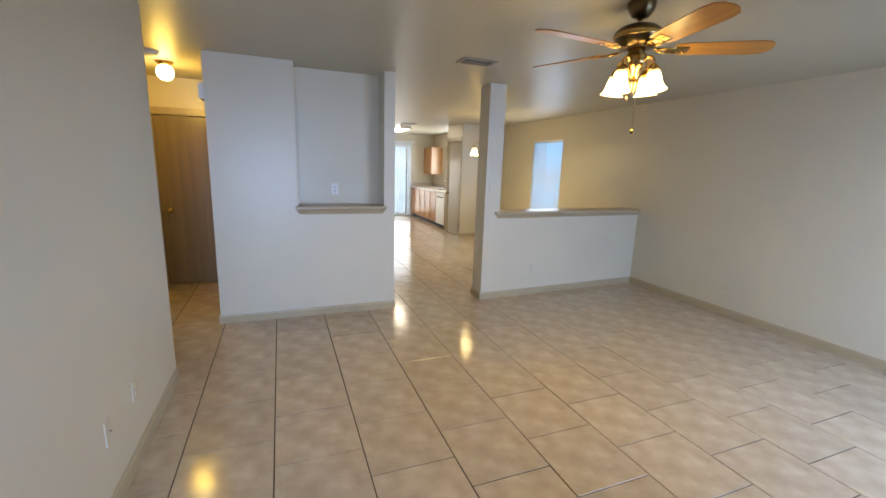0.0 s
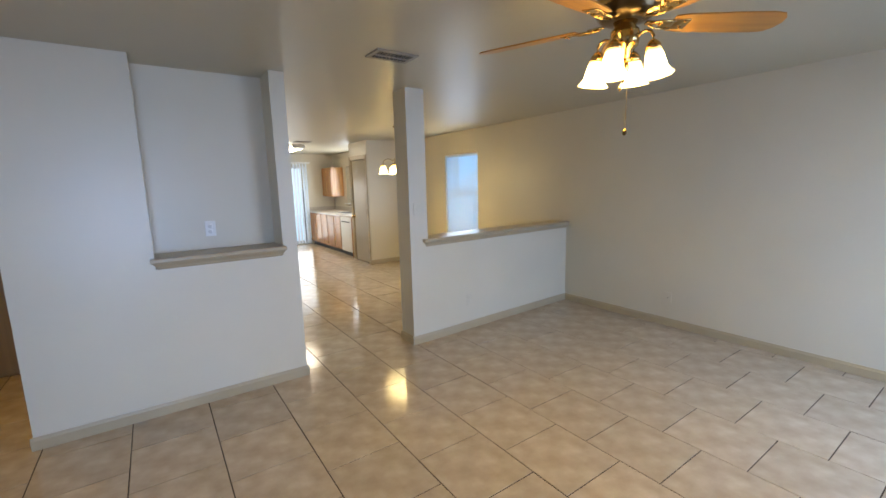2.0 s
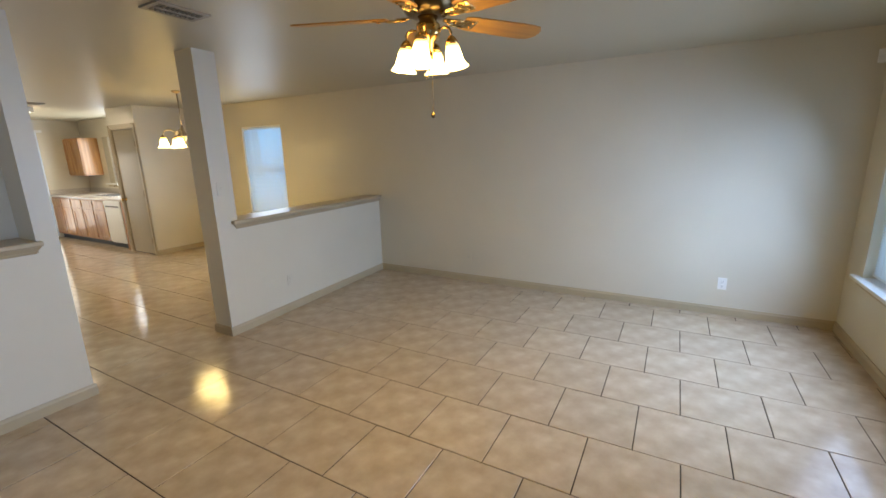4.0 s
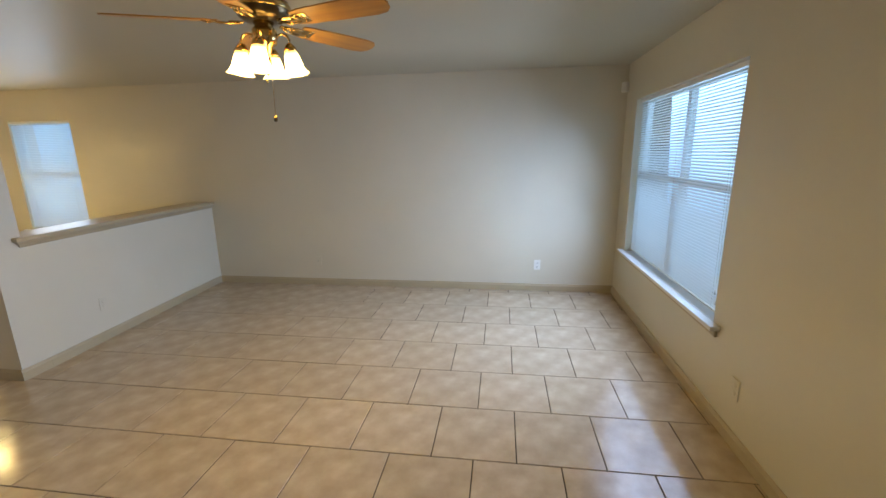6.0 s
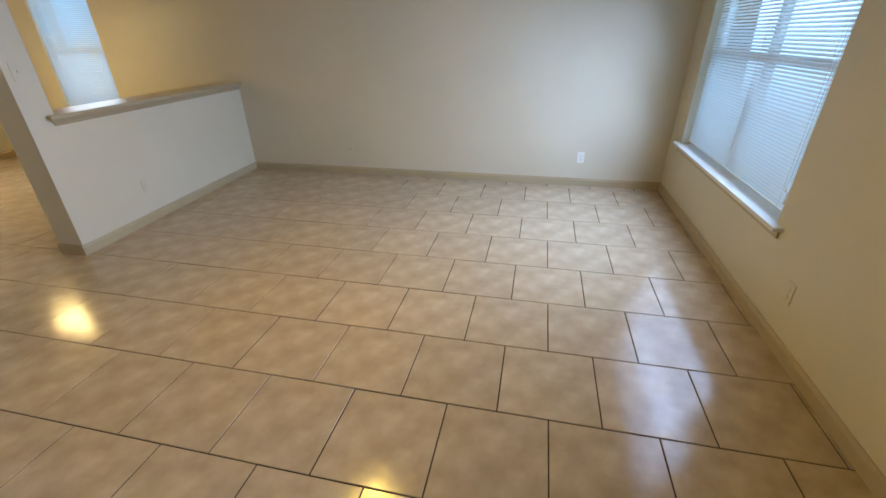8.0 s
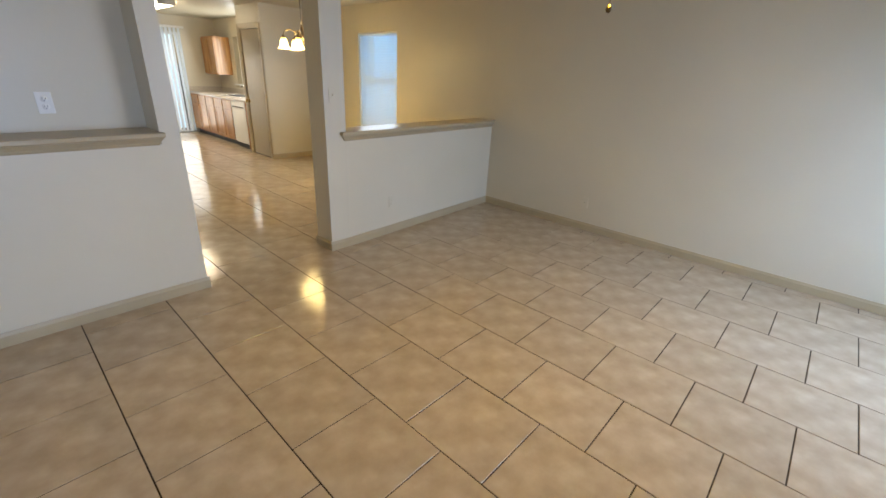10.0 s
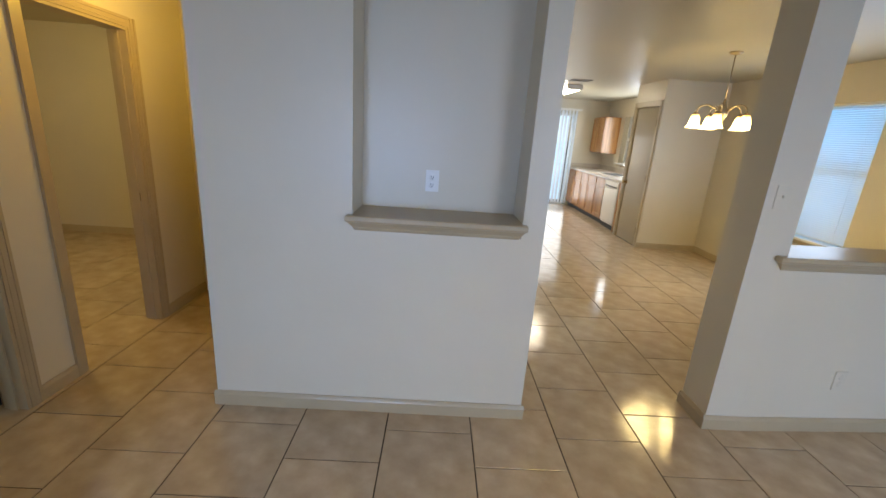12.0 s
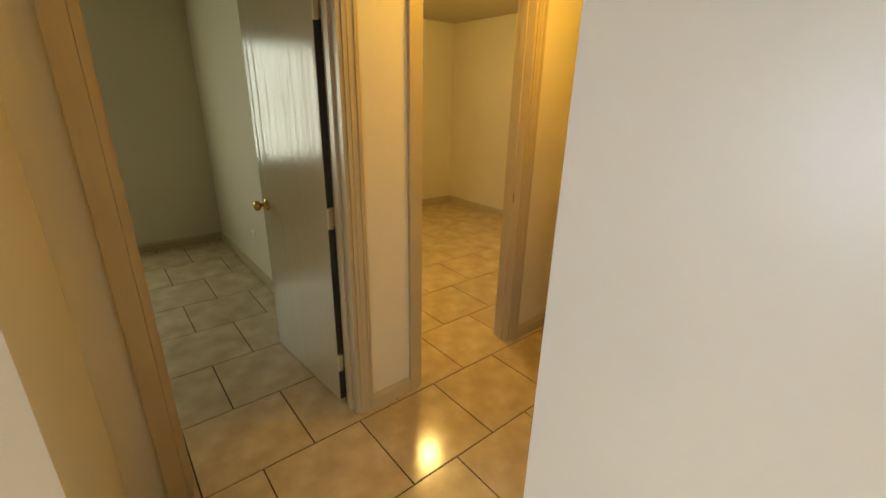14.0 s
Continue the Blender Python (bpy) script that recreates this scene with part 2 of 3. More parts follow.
setting("wall_east", wall_with_holes(bmesh.new(), "y", SOUTH - 0.16, 9.2, EAST, EAST + 0.16, [WIN2]), WALL, "off-white painted wall with orange-peel texture", "wall")
setting("wall_kitchen_east", wall_with_holes(bmesh.new(), "y", 9.2, NORTH, KE, EAST + 0.16, [WINK]), WALL, "off-white kitchen wall with a window over the sink", "wall")
setting("wall_south", wall_with_holes(bmesh.new(), "x", -4.92, EAST, SOUTH - 0.16, SOUTH, [WIN1, (*ENTRY, LOW, 2.05)]), WALL, "off-white painted front wall with a large window", "wall")
setting("wall_west", boxes((WEST - 0.12, WEST, SOUTH, WEND, LOW, H), (HALL_W - 0.12, WEST - 0.12, WEND - 0.12, WEND, LOW, H)), WALL, "off-white painted wall beside the hall", "wall")
setting("wall_hall_west", wall_with_holes(bmesh.new(), "y", WEND, 7.45, HALL_W - 0.12, HALL_W, [(*D1, LOW, DOOR_H), (*D2, LOW, DOOR_H)]), WALL, "off-white hall wall with two doorways", "wall")
setting("wall_hall_north", wall_with_holes(bmesh.new(), "x", HALL_W, HALL_E, HALL_N, HALL_N + 0.12, [(*DN, LOW, DOOR_H)]), WALL, "off-white end wall of the hall with a door", "wall")
NX0, NX1, NB, SHELF_Z = 0.155, 0.998, 4.478, 1.12
block = boxes((HALL_E, NX0, FRONT, NB + 0.12, LOW, H), (NX1, 1.11, FRONT, NB + 0.12, LOW, H), (NX0, NX1, FRONT, NB, LOW, SHELF_Z - 0.075), (NX0, NX1, NB, NB + 0.12, LOW, H))
setting("wall_partition", block, WALL, "off-white partition wall with a recessed shelf niche", "wall")
setting("wall_hall_east", boxes((HALL_E, HALL_E + 0.12, NB + 0.12, HALL_N + 0.12, LOW, H)), WALL, "off-white hall wall", "wall")
setting("wall_kitchen_west", boxes((0.99, 1.11, NB + 0.12, NORTH, LOW, H)), WALL, "off-white passage wall", "wall")
POST = (2.168, 2.364, FRONT, 4.44)
SKEW = 0.055           # the half wall runs slightly out of square


def skewed(bm):
    for v in bm.verts:
        v.co.y += SKEW * max(0.0, v.co.x - POST[1])
    return bm


setting("wall_half", skewed(boxes((*POST, LOW, H), (POST[1], EAST, FRONT, 4.42, LOW, 1.005))), WALL, "off-white half wall with a full-height post before the dining room", "wall")
setting("wall_north", wall_with_holes(bmesh.new(), "x", 0.99, EAST, NORTH, NORTH + 0.14, [PATIO]), WALL, "off-white kitchen wall with a sliding patio door", "wall")
PX, PY0, PD = 3.69, 8.39, (8.47, 9.19)
setting("wall_pantry", boxes((PX, EAST, PY0, PY0 + 0.1, LOW, H), (PX, PX + 0.1, PY0 + 0.1, PD[0], LOW, H), (PX, PX + 0.1, *PD, DOOR_H + 0.06, H), (PX, PX + 0.1, PD[1], 9.26, LOW, H), (PX + 0.1, EAST, 9.16, 9.26, LOW, H)), WALL, "off-white pantry walls", "wall")
setting("wall_bedrooms", wall_with_holes(bmesh.new(), "y", SOUTH, 7.57, -4.92, -4.78, [WINB]), WALL, "off-white bedroom wall with a window", "wall")
setting("wall_between_bedrooms", boxes((-4.78, HALL_W - 0.12, 4.22, 4.34, LOW, H)), WALL, "off-white wall between two bedrooms", "wall")
setting("wall_bedroom_north", boxes((-4.78, HALL_W, 7.45, 7.57, LOW, H)), WALL, "off-white bedroom wall", "wall")
setting("wall_core_north", boxes((HALL_W, HALL_E + 0.12, 7.45, 7.57, LOW, H)), WALL)
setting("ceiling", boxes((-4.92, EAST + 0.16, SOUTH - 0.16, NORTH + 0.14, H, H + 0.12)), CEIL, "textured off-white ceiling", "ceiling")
setting("ground", boxes((-400, 400, -400, 400, -0.32, -0.3)), OUT, "pale ground outside", "ground")
floor = setting("floor", boxes((-4.92, EAST + 0.14, SOUTH - 0.14, NORTH + 0.14, -0.2, -0.004)), GROUT, "beige ceramic tile floor with dark grout in a running bond", "floor")

# caps on the niche and the half wall
def cap(name, x0, x1, y0, y1, top, label, ends=(1, 1), back=0):
    steps = ((-0.078, 0.004), (-0.066, 0.012), (-0.06, 0.013), (-0.034, 0.034), (-0.03, 0.042), (-0.024, 0.046), (-0.006, 0.046), (0.0, 0.041))
    return setting(name, skewed(loft([(top + dz, x0 - o * ends[0], x1 + o * ends[1], y0 - o, y1 + o * back) for dz, o in steps])), TRIM, label, "ledge")


cap("trim_niche", NX0 + 0.017, NX1 - 0.016, FRONT, NB, SHELF_Z, "taupe moulded shelf in the wall niche", (1, 0.8))
cap("trim_half_wall", POST[1] - 0.015, EAST, FRONT, 4.42, 1.045, "taupe moulded cap on the half wall", (1, 0), 1)


def baseboard(name, runs, h=0.085, t=0.014):
    """Taupe boards along the foot of the walls: (x0, y0, x1, y1), with the room on the left of the run."""
    bm = bmesh.new()
    for x0, y0, x1, y1 in runs:
        d = Vector((x1 - x0, y1 - y0, 0)).normalized()
        nrm = Vector((-d.y, d.x, 0))
        prof = ((0, 0), (t, 0), (t, h - 0.022), (t - 0.005, h - 0.012), (t - 0.008, h), (0, h))
        a = [bm.verts.new(Vector((x0, y0, z)) + nrm * o) for o, z in prof]
        b = [bm.verts.new(Vector((x1, y1, z)) + nrm * o) for o, z in prof]
        for i in range(len(prof)):
            j = (i + 1) % len(prof)
            bm.faces.new((a[i], a[j], b[j], b[i]))
        bm.faces.new(a[::-1]), bm.faces.new(b)
    return setting(name, bm, TRIM, "taupe painted baseboard", "baseboard")


T = 0.014
baseboard("baseboard_east", [(EAST, SOUTH, EAST, FRONT + SKEW * (EAST - POST[1])), (EAST, 4.42 + SKEW * (EAST - POST[1]), EAST, PY0)])
baseboard("baseboard_south", [(ENTRY[1] + 0.06, SOUTH, EAST, SOUTH), (WEST, SOUTH, ENTRY[0] - 0.06, SOUTH)])
baseboard("baseboard_west", [(WEST, WEND + T, WEST, SOUTH), (WEST, WEND, HALL_W + 0.02, WEND)])
baseboard("baseboard_partition", [(1.11 + T, FRONT, HALL_E - T, FRONT), (1.11, 12.3, 1.11, FRONT), (HALL_E, FRONT, HALL_E, HALL_N)])
baseboard("baseboard_half_wall", [(EAST, FRONT + SKEW * (EAST - POST[1]), POST[1], FRONT), (POST[1], FRONT, POST[0] - T, FRONT), (POST[0], FRONT, POST[0], POST[3]), (POST[0] - T, POST[3], POST[1], POST[3]), (POST[1], 4.42, EAST, 4.42 + SKEW * (EAST - POST[1]))])
baseboard("baseboard_hall", [(HALL_W, HALL_N, HALL_W, D2[1] + 0.06), (HALL_W, D2[0] - 0.06, HALL_W, D1[1] + 0.06)])
baseboard("baseboard_bedrooms", [(-4.78, 4.22, -4.78, SOUTH), (HALL_W - 0.12, 4.22, -4.78, 4.22), (-4.78, 7.45, -4.78, 4.34), (HALL_W - 0.12, 7.45, -4.78, 7.45)])
baseboard("baseboard_pantry", [(EAST, PY0, PX - T, PY0), (PX, PY0, PX, PD[0] - 0.06)])


# ---- doors ----
def casing(w, h, z0=0.0):
    """Two legs and a head of stepped moulding round an opening w wide, h high, on the face y = 0 towards +y."""
    def leg(x_in, side):
        a, b, c, d = x_in, x_in + side * 0.018, x_in + side * 0.044, x_in + side * 0.06
        bm = bmesh.new()
        for p, q, t in ((a, b, 0.010), (b, c, 0.013), (c, d, 0.018)):
            box(bm, min(p, q), max(p, q), 0.0, t, z0, h + 0.06)
        return bm
    head = boxes((0.0, w, 0.0, 0.0102, h, h + 0.018), (0.0, w, 0.0, 0.0132, h + 0.018, h + 0.044), (0.0, w, 0.0, 0.0182, h + 0.044, h + 0.0605))
    return leg(0.0, -1), leg(w, 1), head


def doorway(name, m, w, h, t, label, trim=TRIM):
    """Lining and mouldings of a door opening: x along the wall, +y towards the viewer's room, the wall from y = -t to 0."""
    d = thing(name, m, label, "door", kind="structure")
    j = 0.018
    a, b, c = casing(w, h)
    part("casing", a, trim, d), part("casing", b, trim, d), part("casing_head", c, trim, d)
    part("jamb", boxes((0.001, j, -t, 0.004, 0, h), (j, j + 0.011, -t + 0.04, -t + 0.075, 0, h - j)), trim, d)
    part("jamb", boxes((w - j, w - 0.001, -t, 0.004, 0, h), (w - j - 0.011, w - j, -t + 0.04, -t + 0.075, 0, h - j)), trim, d)
    part("jamb_head", boxes((j, w - j, -t, 0.004, h - j, h - 0.001)), trim, d)
    return d


def knob_bm(side=1):
    """A door knob on its rose, standing out along y."""
    prof = [(0.0, 0.0), (0.031, 0.0), (0.033, 0.004), (0.028, 0.009), (0.012, 0.013), (0.010, 0.030), (0.016, 0.036), (0.026, 0.044), (0.029, 0.054), (0.025, 0.064), (0.012, 0.069), (0.0005, 0.070)]
    return lathe(prof[1:], 20, m=Matrix.Rotation(radians(-90 * side), 4, "X"))


def leaf(parent, w, h, m, knob_x, thick=0.035, knob_z=0.92, sides=(1, -1), mat=DOOR, label="taupe painted flush door"):
    """A flush door leaf with knobs and three hinges; the leaf lies between y = -thick and 0."""
    ob = part("door_leaf", boxes((0, w, -thick, 0, 0.012, h), bevel=0.0025), mat, parent, label)
    ob.matrix_local = m
    for s in sides:
        k = part("door_handle", knob_bm(s), BRASS, ob, "polished brass door knob")
        k.location = (knob_x, 0 if s > 0 else -thick, knob_z)
    return ob


def hinge(parent, x, y, z, mat=TRIM):
    bm = lathe([(0.0065, -0.045), (0.0065, 0.045)], 10, m=Matrix.Translation((x, y, z)))
    return part("hinge", bm, mat, parent)


# closed door at the end of the hall (the room is to the south)
d = doorway("door_3", pose(DN[1], HALL_N, 0, 0, 0, 180), DN[1] - DN[0], DOOR_H, 0.12, "closed brown wood-grain door at the end of the hall")
leaf(d, DN[1] - DN[0] - 0.044, DOOR_H - 0.026, pose(0.022, -0.008, 0), 0.575, knob_z=0.92, sides=(1,), mat=STAINED, label="brown wood-grain flush door")

# bedroom door, standing open against the bedroom wall
w1 = D1[1] - D1[0]
d = doorway("door_1", pose(HALL_W, D1[1], 0, 0, 0, -90), w1, DOOR_H, 0.12, "open taupe flush door into a bedroom")
lf = leaf(d, 0.72, DOOR_H - 0.03, pose(0.044, -0.137, 0, 0, 0, -85.5), 0.66, knob_z=0.92)
# thin dark strips along the leaf's hinge edge, between the hinges
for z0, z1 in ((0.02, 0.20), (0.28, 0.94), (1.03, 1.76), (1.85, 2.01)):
    part("edge_strip", boxes((-0.0025, 0.0, -0.034, -0.001, z0, z1)), DARK, lf, "dark strip on the hinge edge")
for z in (0.24, 0.98, 1.80):
    part("hinge", boxes((0.024, 0.044, -0.138, -0.121, z - 0.045, z + 0.045), bevel=0.002), TRIM, d, "painted butt hinge")

# second bedroom's doorway, its leaf swung out of sight
d = doorway("door_2", pose(HALL_W, D2[1], 0, 0, 0, -90), D2[1] - D2[0], DOOR_H, 0.12, "taupe cased doorway into a second bedroom")
part("strike_plate", boxes((0.0172, 0.0195, -0.072, -0.042, 0.92, 0.98)), BRONZE, d, "small dark strike plate")

# front doorway behind the start of the walk, standing open
doorway("door_6", pose(ENTRY[1], SOUTH, 0, 0, 0, 0) @ pose(ENTRY[0] - ENTRY[1], 0, 0), ENTRY[1] - ENTRY[0], 2.05, 0.16, "taupe cased front doorway standing open")

# pantry door
d = doorway("door_4", pose(PX, PD[0], 0, 0, 0, 90), PD[1] - PD[0], DOOR_H + 0.06, 0.1, "closed taupe pantry door beside the kitchen")
leaf(d, PD[1] - PD[0] - 0.044, DOOR_H + 0.034, pose(0.022, -0.012, 0), 0.65, knob_z=0.93, sides=(1,))
# dark strip stands in for the shade in the gap under the leaf
part("gap_shade", boxes((0.02, PD[1] - PD[0] - 0.02, -0.05, -0.014, 0.0005, 0.011)), DARK, d)
for z in (0.25, 1.05, 1.85):
    hinge(d, 0.02, 0.002, z, BRONZE)


# ---- windows and blinds ----
def window(name, m, w, z0, z1, lights, label, sill=True, t=0.14):
    """x along the wall, +y outwards, the room's face at y = 0."""
    h = z1 - z0
    d = thing(name, m, label, "window", kind="structure")
    f = 0.04
    for a, b, c, e in ((0, w, z0, z0 + f), (0, w, z1 - f, z1), (0, f, z0 + f, z1 - f), (w - f, w, z0 + f, z1 - f)):
        part("window_frame", boxes((a, b, 0.098, 0.15, c, e), bevel=0.003), PLASTIC, d)
    zm = z0 + h * 0.52
    part("meeting_rail", boxes((f, w - f, 0.102, 0.145, zm - 0.028, zm + 0.028), bevel=0.003), PLASTIC, d)
    step = (w - 2 * f) / lights
    for i in range(lights):
        if i:
            part("mullion", boxes((f + step * i - 0.03, f + step * i + 0.03, 0.10, 0.148, z0 + f, zm - 0.028), bevel=0.003), PLASTIC, d)
            part("mullion", boxes((f + step * i - 0.03, f + step * i + 0.03, 0.10, 0.148, zm + 0.028, z1 - f), bevel=0.003), PLASTIC, d)
        for c, e in ((z0 + f, zm - 0.028), (zm + 0.028, z1 - f)):
            p = part("pane", boxes((f + step * i + 0.032, f + step * (i + 1) - 0.032, 0.120, 0.124, c, e)), GLASS, d, "clear glass pane")
            p.visible_shadow = False
    if sill:
        part("window_sill", boxes((-0.085, w + 0.085, -0.055, 0.0, z0 - 0.022, z0 + 0.004), (0.0, w, 0.0, 0.098, z0 - 0.022, z0 + 0.004), bevel=0.004), JAMBW, d, "white painted sill board")
        part("apron", boxes((-0.06, w + 0.06, -0.014, 0.0, z0 - 0.07, z0 - 0.022), bevel=0.003), TRIM, d)
    return d


def blind(name, m, w, z0, z1, label, tilt=28, pitch=0.0215):
    """A horizontal mini blind in an opening: x along it, +y outwards."""
    d = thing(name, m, label, "blind")
    part("headrail", boxes((0.004, w - 0.004, 0.045, 0.078, z1 - 0.032, z1 - 0.002), bevel=0.002), PLASTIC, d)
    part("bottom_rail", boxes((0.006, w - 0.006, 0.049, 0.073, z0 + 0.020, z0 + 0.032), bevel=0.003), PLASTIC, d)
    ww, n = w - 0.016, 5
    bm = bmesh.new()
    rows = []
    for k in range(n):
        u = (k / (n - 1) - 0.5) * 0.025
        arch = 0.0022 * (1 - (2 * u / 0.025) ** 2)
        p = Matrix.Rotation(radians(tilt), 3, "X") @ Vector((0, u, arch))
        rows.append((bm.verts.new((0, p.y, p.z)), bm.verts.new((ww, p.y, p.z))))
    for a, b in zip(rows, rows[1:]):
        bm.faces.new((a[0], a[1], b[1], b[0])).smooth = True
    data = mesh_of("slat", bm, SLAT)
    z = z0 + 0.048
    while z < z1 - 0.04:
        s = new("slat", data)
        s.parent = d
        s.location = (0.008, 0.061, z)
        z += pitch
    for k, low in enumerate((z0 + 0.17, z0 + 0.11)) if w > 1.2 else ():
        x = w - 0.10 + 0.022 * k
        cord = part("lift_cord", tube([(x, 0.040, z1 - 0.03), (x + 0.003, 0.036, (z1 + low) / 2), (x, 0.038, low)], 0.0013, 5), PLASTIC, d)
        part("tassel", lathe([(0.002, -0.034), (0.0065, -0.030), (0.005, -0.012), (0.002, 0.0)], 10, m=Matrix.Translation((x, 0.038, low))), PLASTIC, cord)
    for x in [w * f for f in ((0.08, 0.5, 0.92) if w > 1.2 else (0.15, 0.85))]:
        for y in (0.0475, 0.0745):
            part("ladder_cord", tube([(x, y, z0 + 0.02), (x, y, z1 - 0.03)], 0.0008, 5), PLASTIC, d)
    return d


w = WIN1[1] - WIN1[0]
window("window_1", pose(WIN1[1], SOUTH, 0, 0, 0, 180), w, WIN1[2], WIN1[3], 2, "double white-framed front window with a painted sill")
blind("window_blind", pose(WIN1[1], SOUTH, 0, 0, 0, 180), w, WIN1[2] + 0.006, WIN1[3], "lowered white mini blind in the large front window", tilt=36)
w = WIN2[1] - WIN2[0]
window("window_2", pose(EAST, WIN2[1], 0, 0, 0, -90), w, WIN2[2], WIN2[3], 1, "white-framed dining room window")
blind("window_blind", pose(EAST - 0.036, WIN2[1], 0, 0, 0, -90), w, WIN2[2] + 0.006, WIN2[3], "lowered white mini blind in the dining room window", tilt=54)
w = WINK[1] - WINK[0]
window("window_3", pose(KE, WINK[1], 0, 0, 0, -90), w, WINK[2], WINK[3], 1, "white-framed kitchen window over the sink")
w = WINB[1] - WINB[0]
window("window_4", pose(-4.78, WINB[0], 0, 0, 0, 90), w, WINB[2], WINB[3], 1, "white-framed bedroom window")
blind("window_blind", pose(-4.78, WINB[0], 0, 0, 0, 90), w, WINB[2] + 0.006, WINB[3], "lowered white mini blind in the bedroom window")

# patio door with vertical vanes
w = PATIO[1] - PATIO[0]
d = thing("door_5", pose(PATIO[0], NORTH, 0), "white sliding glass patio door", "door", kind="structure")
for a, b, c, e in ((0, w, 0, 0.04), (0, w, 2.07, 2.12), (0, 0.05, 0.04, 2.07), (w - 0.05, w, 0.04, 2.07), (w / 2 - 0.05, w / 2 + 0.05, 0.04, 2.07)):
    part("frame", boxes((a, b, 0.05, 0.12, c, e), bevel=0.003), PLASTIC, d)
for a, b in ((0.05, w / 2 - 0.05), (w / 2 + 0.05, w - 0.05)):
    part("pane", boxes((a, b, 0.083, 0.087, 0.04, 2.07)), GLASS, d, "clear glass pane").visible_shadow = False
d = thing("vertical_blind", pose(PATIO[0] - 0.08, NORTH - 0.09, 0), "closed white vertical vane blind over the patio door", "blind")
part("headrail", boxes((0, w + 0.14, -0.02, 0.03, 2.19, 2.235), bevel=0.003), PLASTIC, d)
for x in (0.2, w - 0.1):
    part("bracket", boxes((x, x + 0.03, 0.03, 0.089, 2.20, 2.23)), PLASTIC, d)
bm = bmesh.new()
rows = []
for k in range(5):
    u = (k / 4 - 0.5) * 0.089
    rows.append((bm.verts.new((u, 0.006 * (1 - (2 * u / 0.089) ** 2), 0.0)), bm.verts.new((u, 0.006 * (1 - (2 * u / 0.089) ** 2), 2.14))))
for a, b in zip(rows, rows[1:]):
    bm.faces.new((a[0], b[0], b[1], a[1])).smooth = True
vane = mesh_of("vane", bm, VANE)
rnd = random.Random(4)
for i in range(24):
    s = new("vane", vane)
    s.parent = d
    s.matrix_local = pose(0.05 + i * 0.079, 0.0, 0.05, 0, 0, 38 + rnd.uniform(-9, 9))


# ---- wall plates ----
def outlet(m, label="white duplex outlet on a painted wall", mat=PLASTIC):
    d = thing("wall_outlet", m, label, "outlet", "wall plates")
    part("plate", boxes((-0.036, 0.036, 0, 0.006, -0.058, 0.058), bevel=0.002), mat, d)
    for z in (-0.021, 0.021):
        s = part("socket", lathe([(0.0165, 0.0), (0.0165, 0.0075), (0.015, 0.0085)], 18, m=Matrix.Translation((0, 0, z)) @ Matrix.Rotation(radians(-90), 4, "X")), mat, d)
        part("slot", boxes((-0.008, -0.005, 0.0085, 0.0092, z - 0.002, z + 0.008)), DARK if mat is PLASTIC else mat, s)
        part("slot", boxes((0.005, 0.008, 0.0085, 0.0092, z - 0.002, z + 0.008)), DARK if mat is PLASTIC else mat, s)
        part("slot", lathe([(0.003, 0.0085), (0.003, 0.0092)], 10, m=Matrix.Translation((0, 0, z - 0.009)) @ Matrix.Rotation(radians(-90), 4, "X")), DARK if mat is PLASTIC else mat, s)
    return d


def blank_plate(m, label):
    d = thing("wall_plate", m, label, "plate", "wall plates")
    part("plate", boxes((-0.036, 0.036, 0, 0.006, -0.058, 0.058), bevel=0.002), PAINTED, d)
    part("jack", lathe([(0.005, 0.006), (0.005, 0.014)], 12, m=Matrix.Rotation(radians(-90), 4, "X")), STEEL, d)
    return d


def switch(m):
    d = thing("light_switch", m, "painted-over toggle light switch on the post", "switch", "wall plates")
    part("plate", boxes((-0.036, 0.036, 0, 0.006, -0.058, 0.058), bevel=0.002), PAINTED, d)
    part("toggle", boxes((-0.005, 0.005, 0.006, 0.016, -0.002, 0.012), bevel=0.001), PAINTED, d)
    return d


S, E_, W_ = 180, 90, -90      # facing south, west (on the east wall), east
blank_plate(pose(EAST, 2.975, 0.307, 0, 0, E_), "off-white cable plate low on the living room wall")
outlet(pose(EAST, 0.307, 0.313, 0, 0, E_))
outlet(pose(2.055, SOUTH, 0.322, 0, 0, 0), "painted-over outlet under the front window", PAINTED)
outlet(pose(2.892, FRONT + SKEW * (2.892 - POST[1]), 0.333, 0, 0, S + 3.15), "painted-over outlet low on the half wall", PAINTED)
outlet(pose(0.534, NB, 1.276, 0, 0, S), "white outlet above the niche shelf")
outlet(pose(WEST, 2.326, 0.376, 0, 0, W_), "ivory outlet low on the wall beside the hall", IVORY)
blank_plate(pose(WEST, 1.968, 0.371, 0, 0, W_), "pale cable plate low on the wall beside the hall")
outlet(pose(-3.52, 4.22, 0.36, 0, 0, S), "white outlet low in the bedroom")
switch(pose(2.248, FRONT, 1.336, 0, 0, S))

# motion sensor in the corner, door chime in the hall
d = thing("alarm_sensor", pose(EAST - 0.03, SOUTH + 0.035, 2.222, 0, 0, 45), "small white alarm sensor high in the corner", "sensor")
part("housing", boxes((-0.03, 0.03, -0.025, 0.022, -0.05, 0.05), bevel=0.008), PLASTIC, d)
part("lens", boxes((-0.02, 0.02, 0.021, 0.026, -0.035, 0.005), bevel=0.002), JAMBW, d)
d = thing("door_chime", pose(HALL_E, 4.32, 2.12, 0, 0, 90), "white door chime box high on the hall wall", "chime")
part("housing", boxes((-0.10, 0.10, 0.0, 0.045, -0.065, 0.065), bevel=0.006), PLASTIC, d)
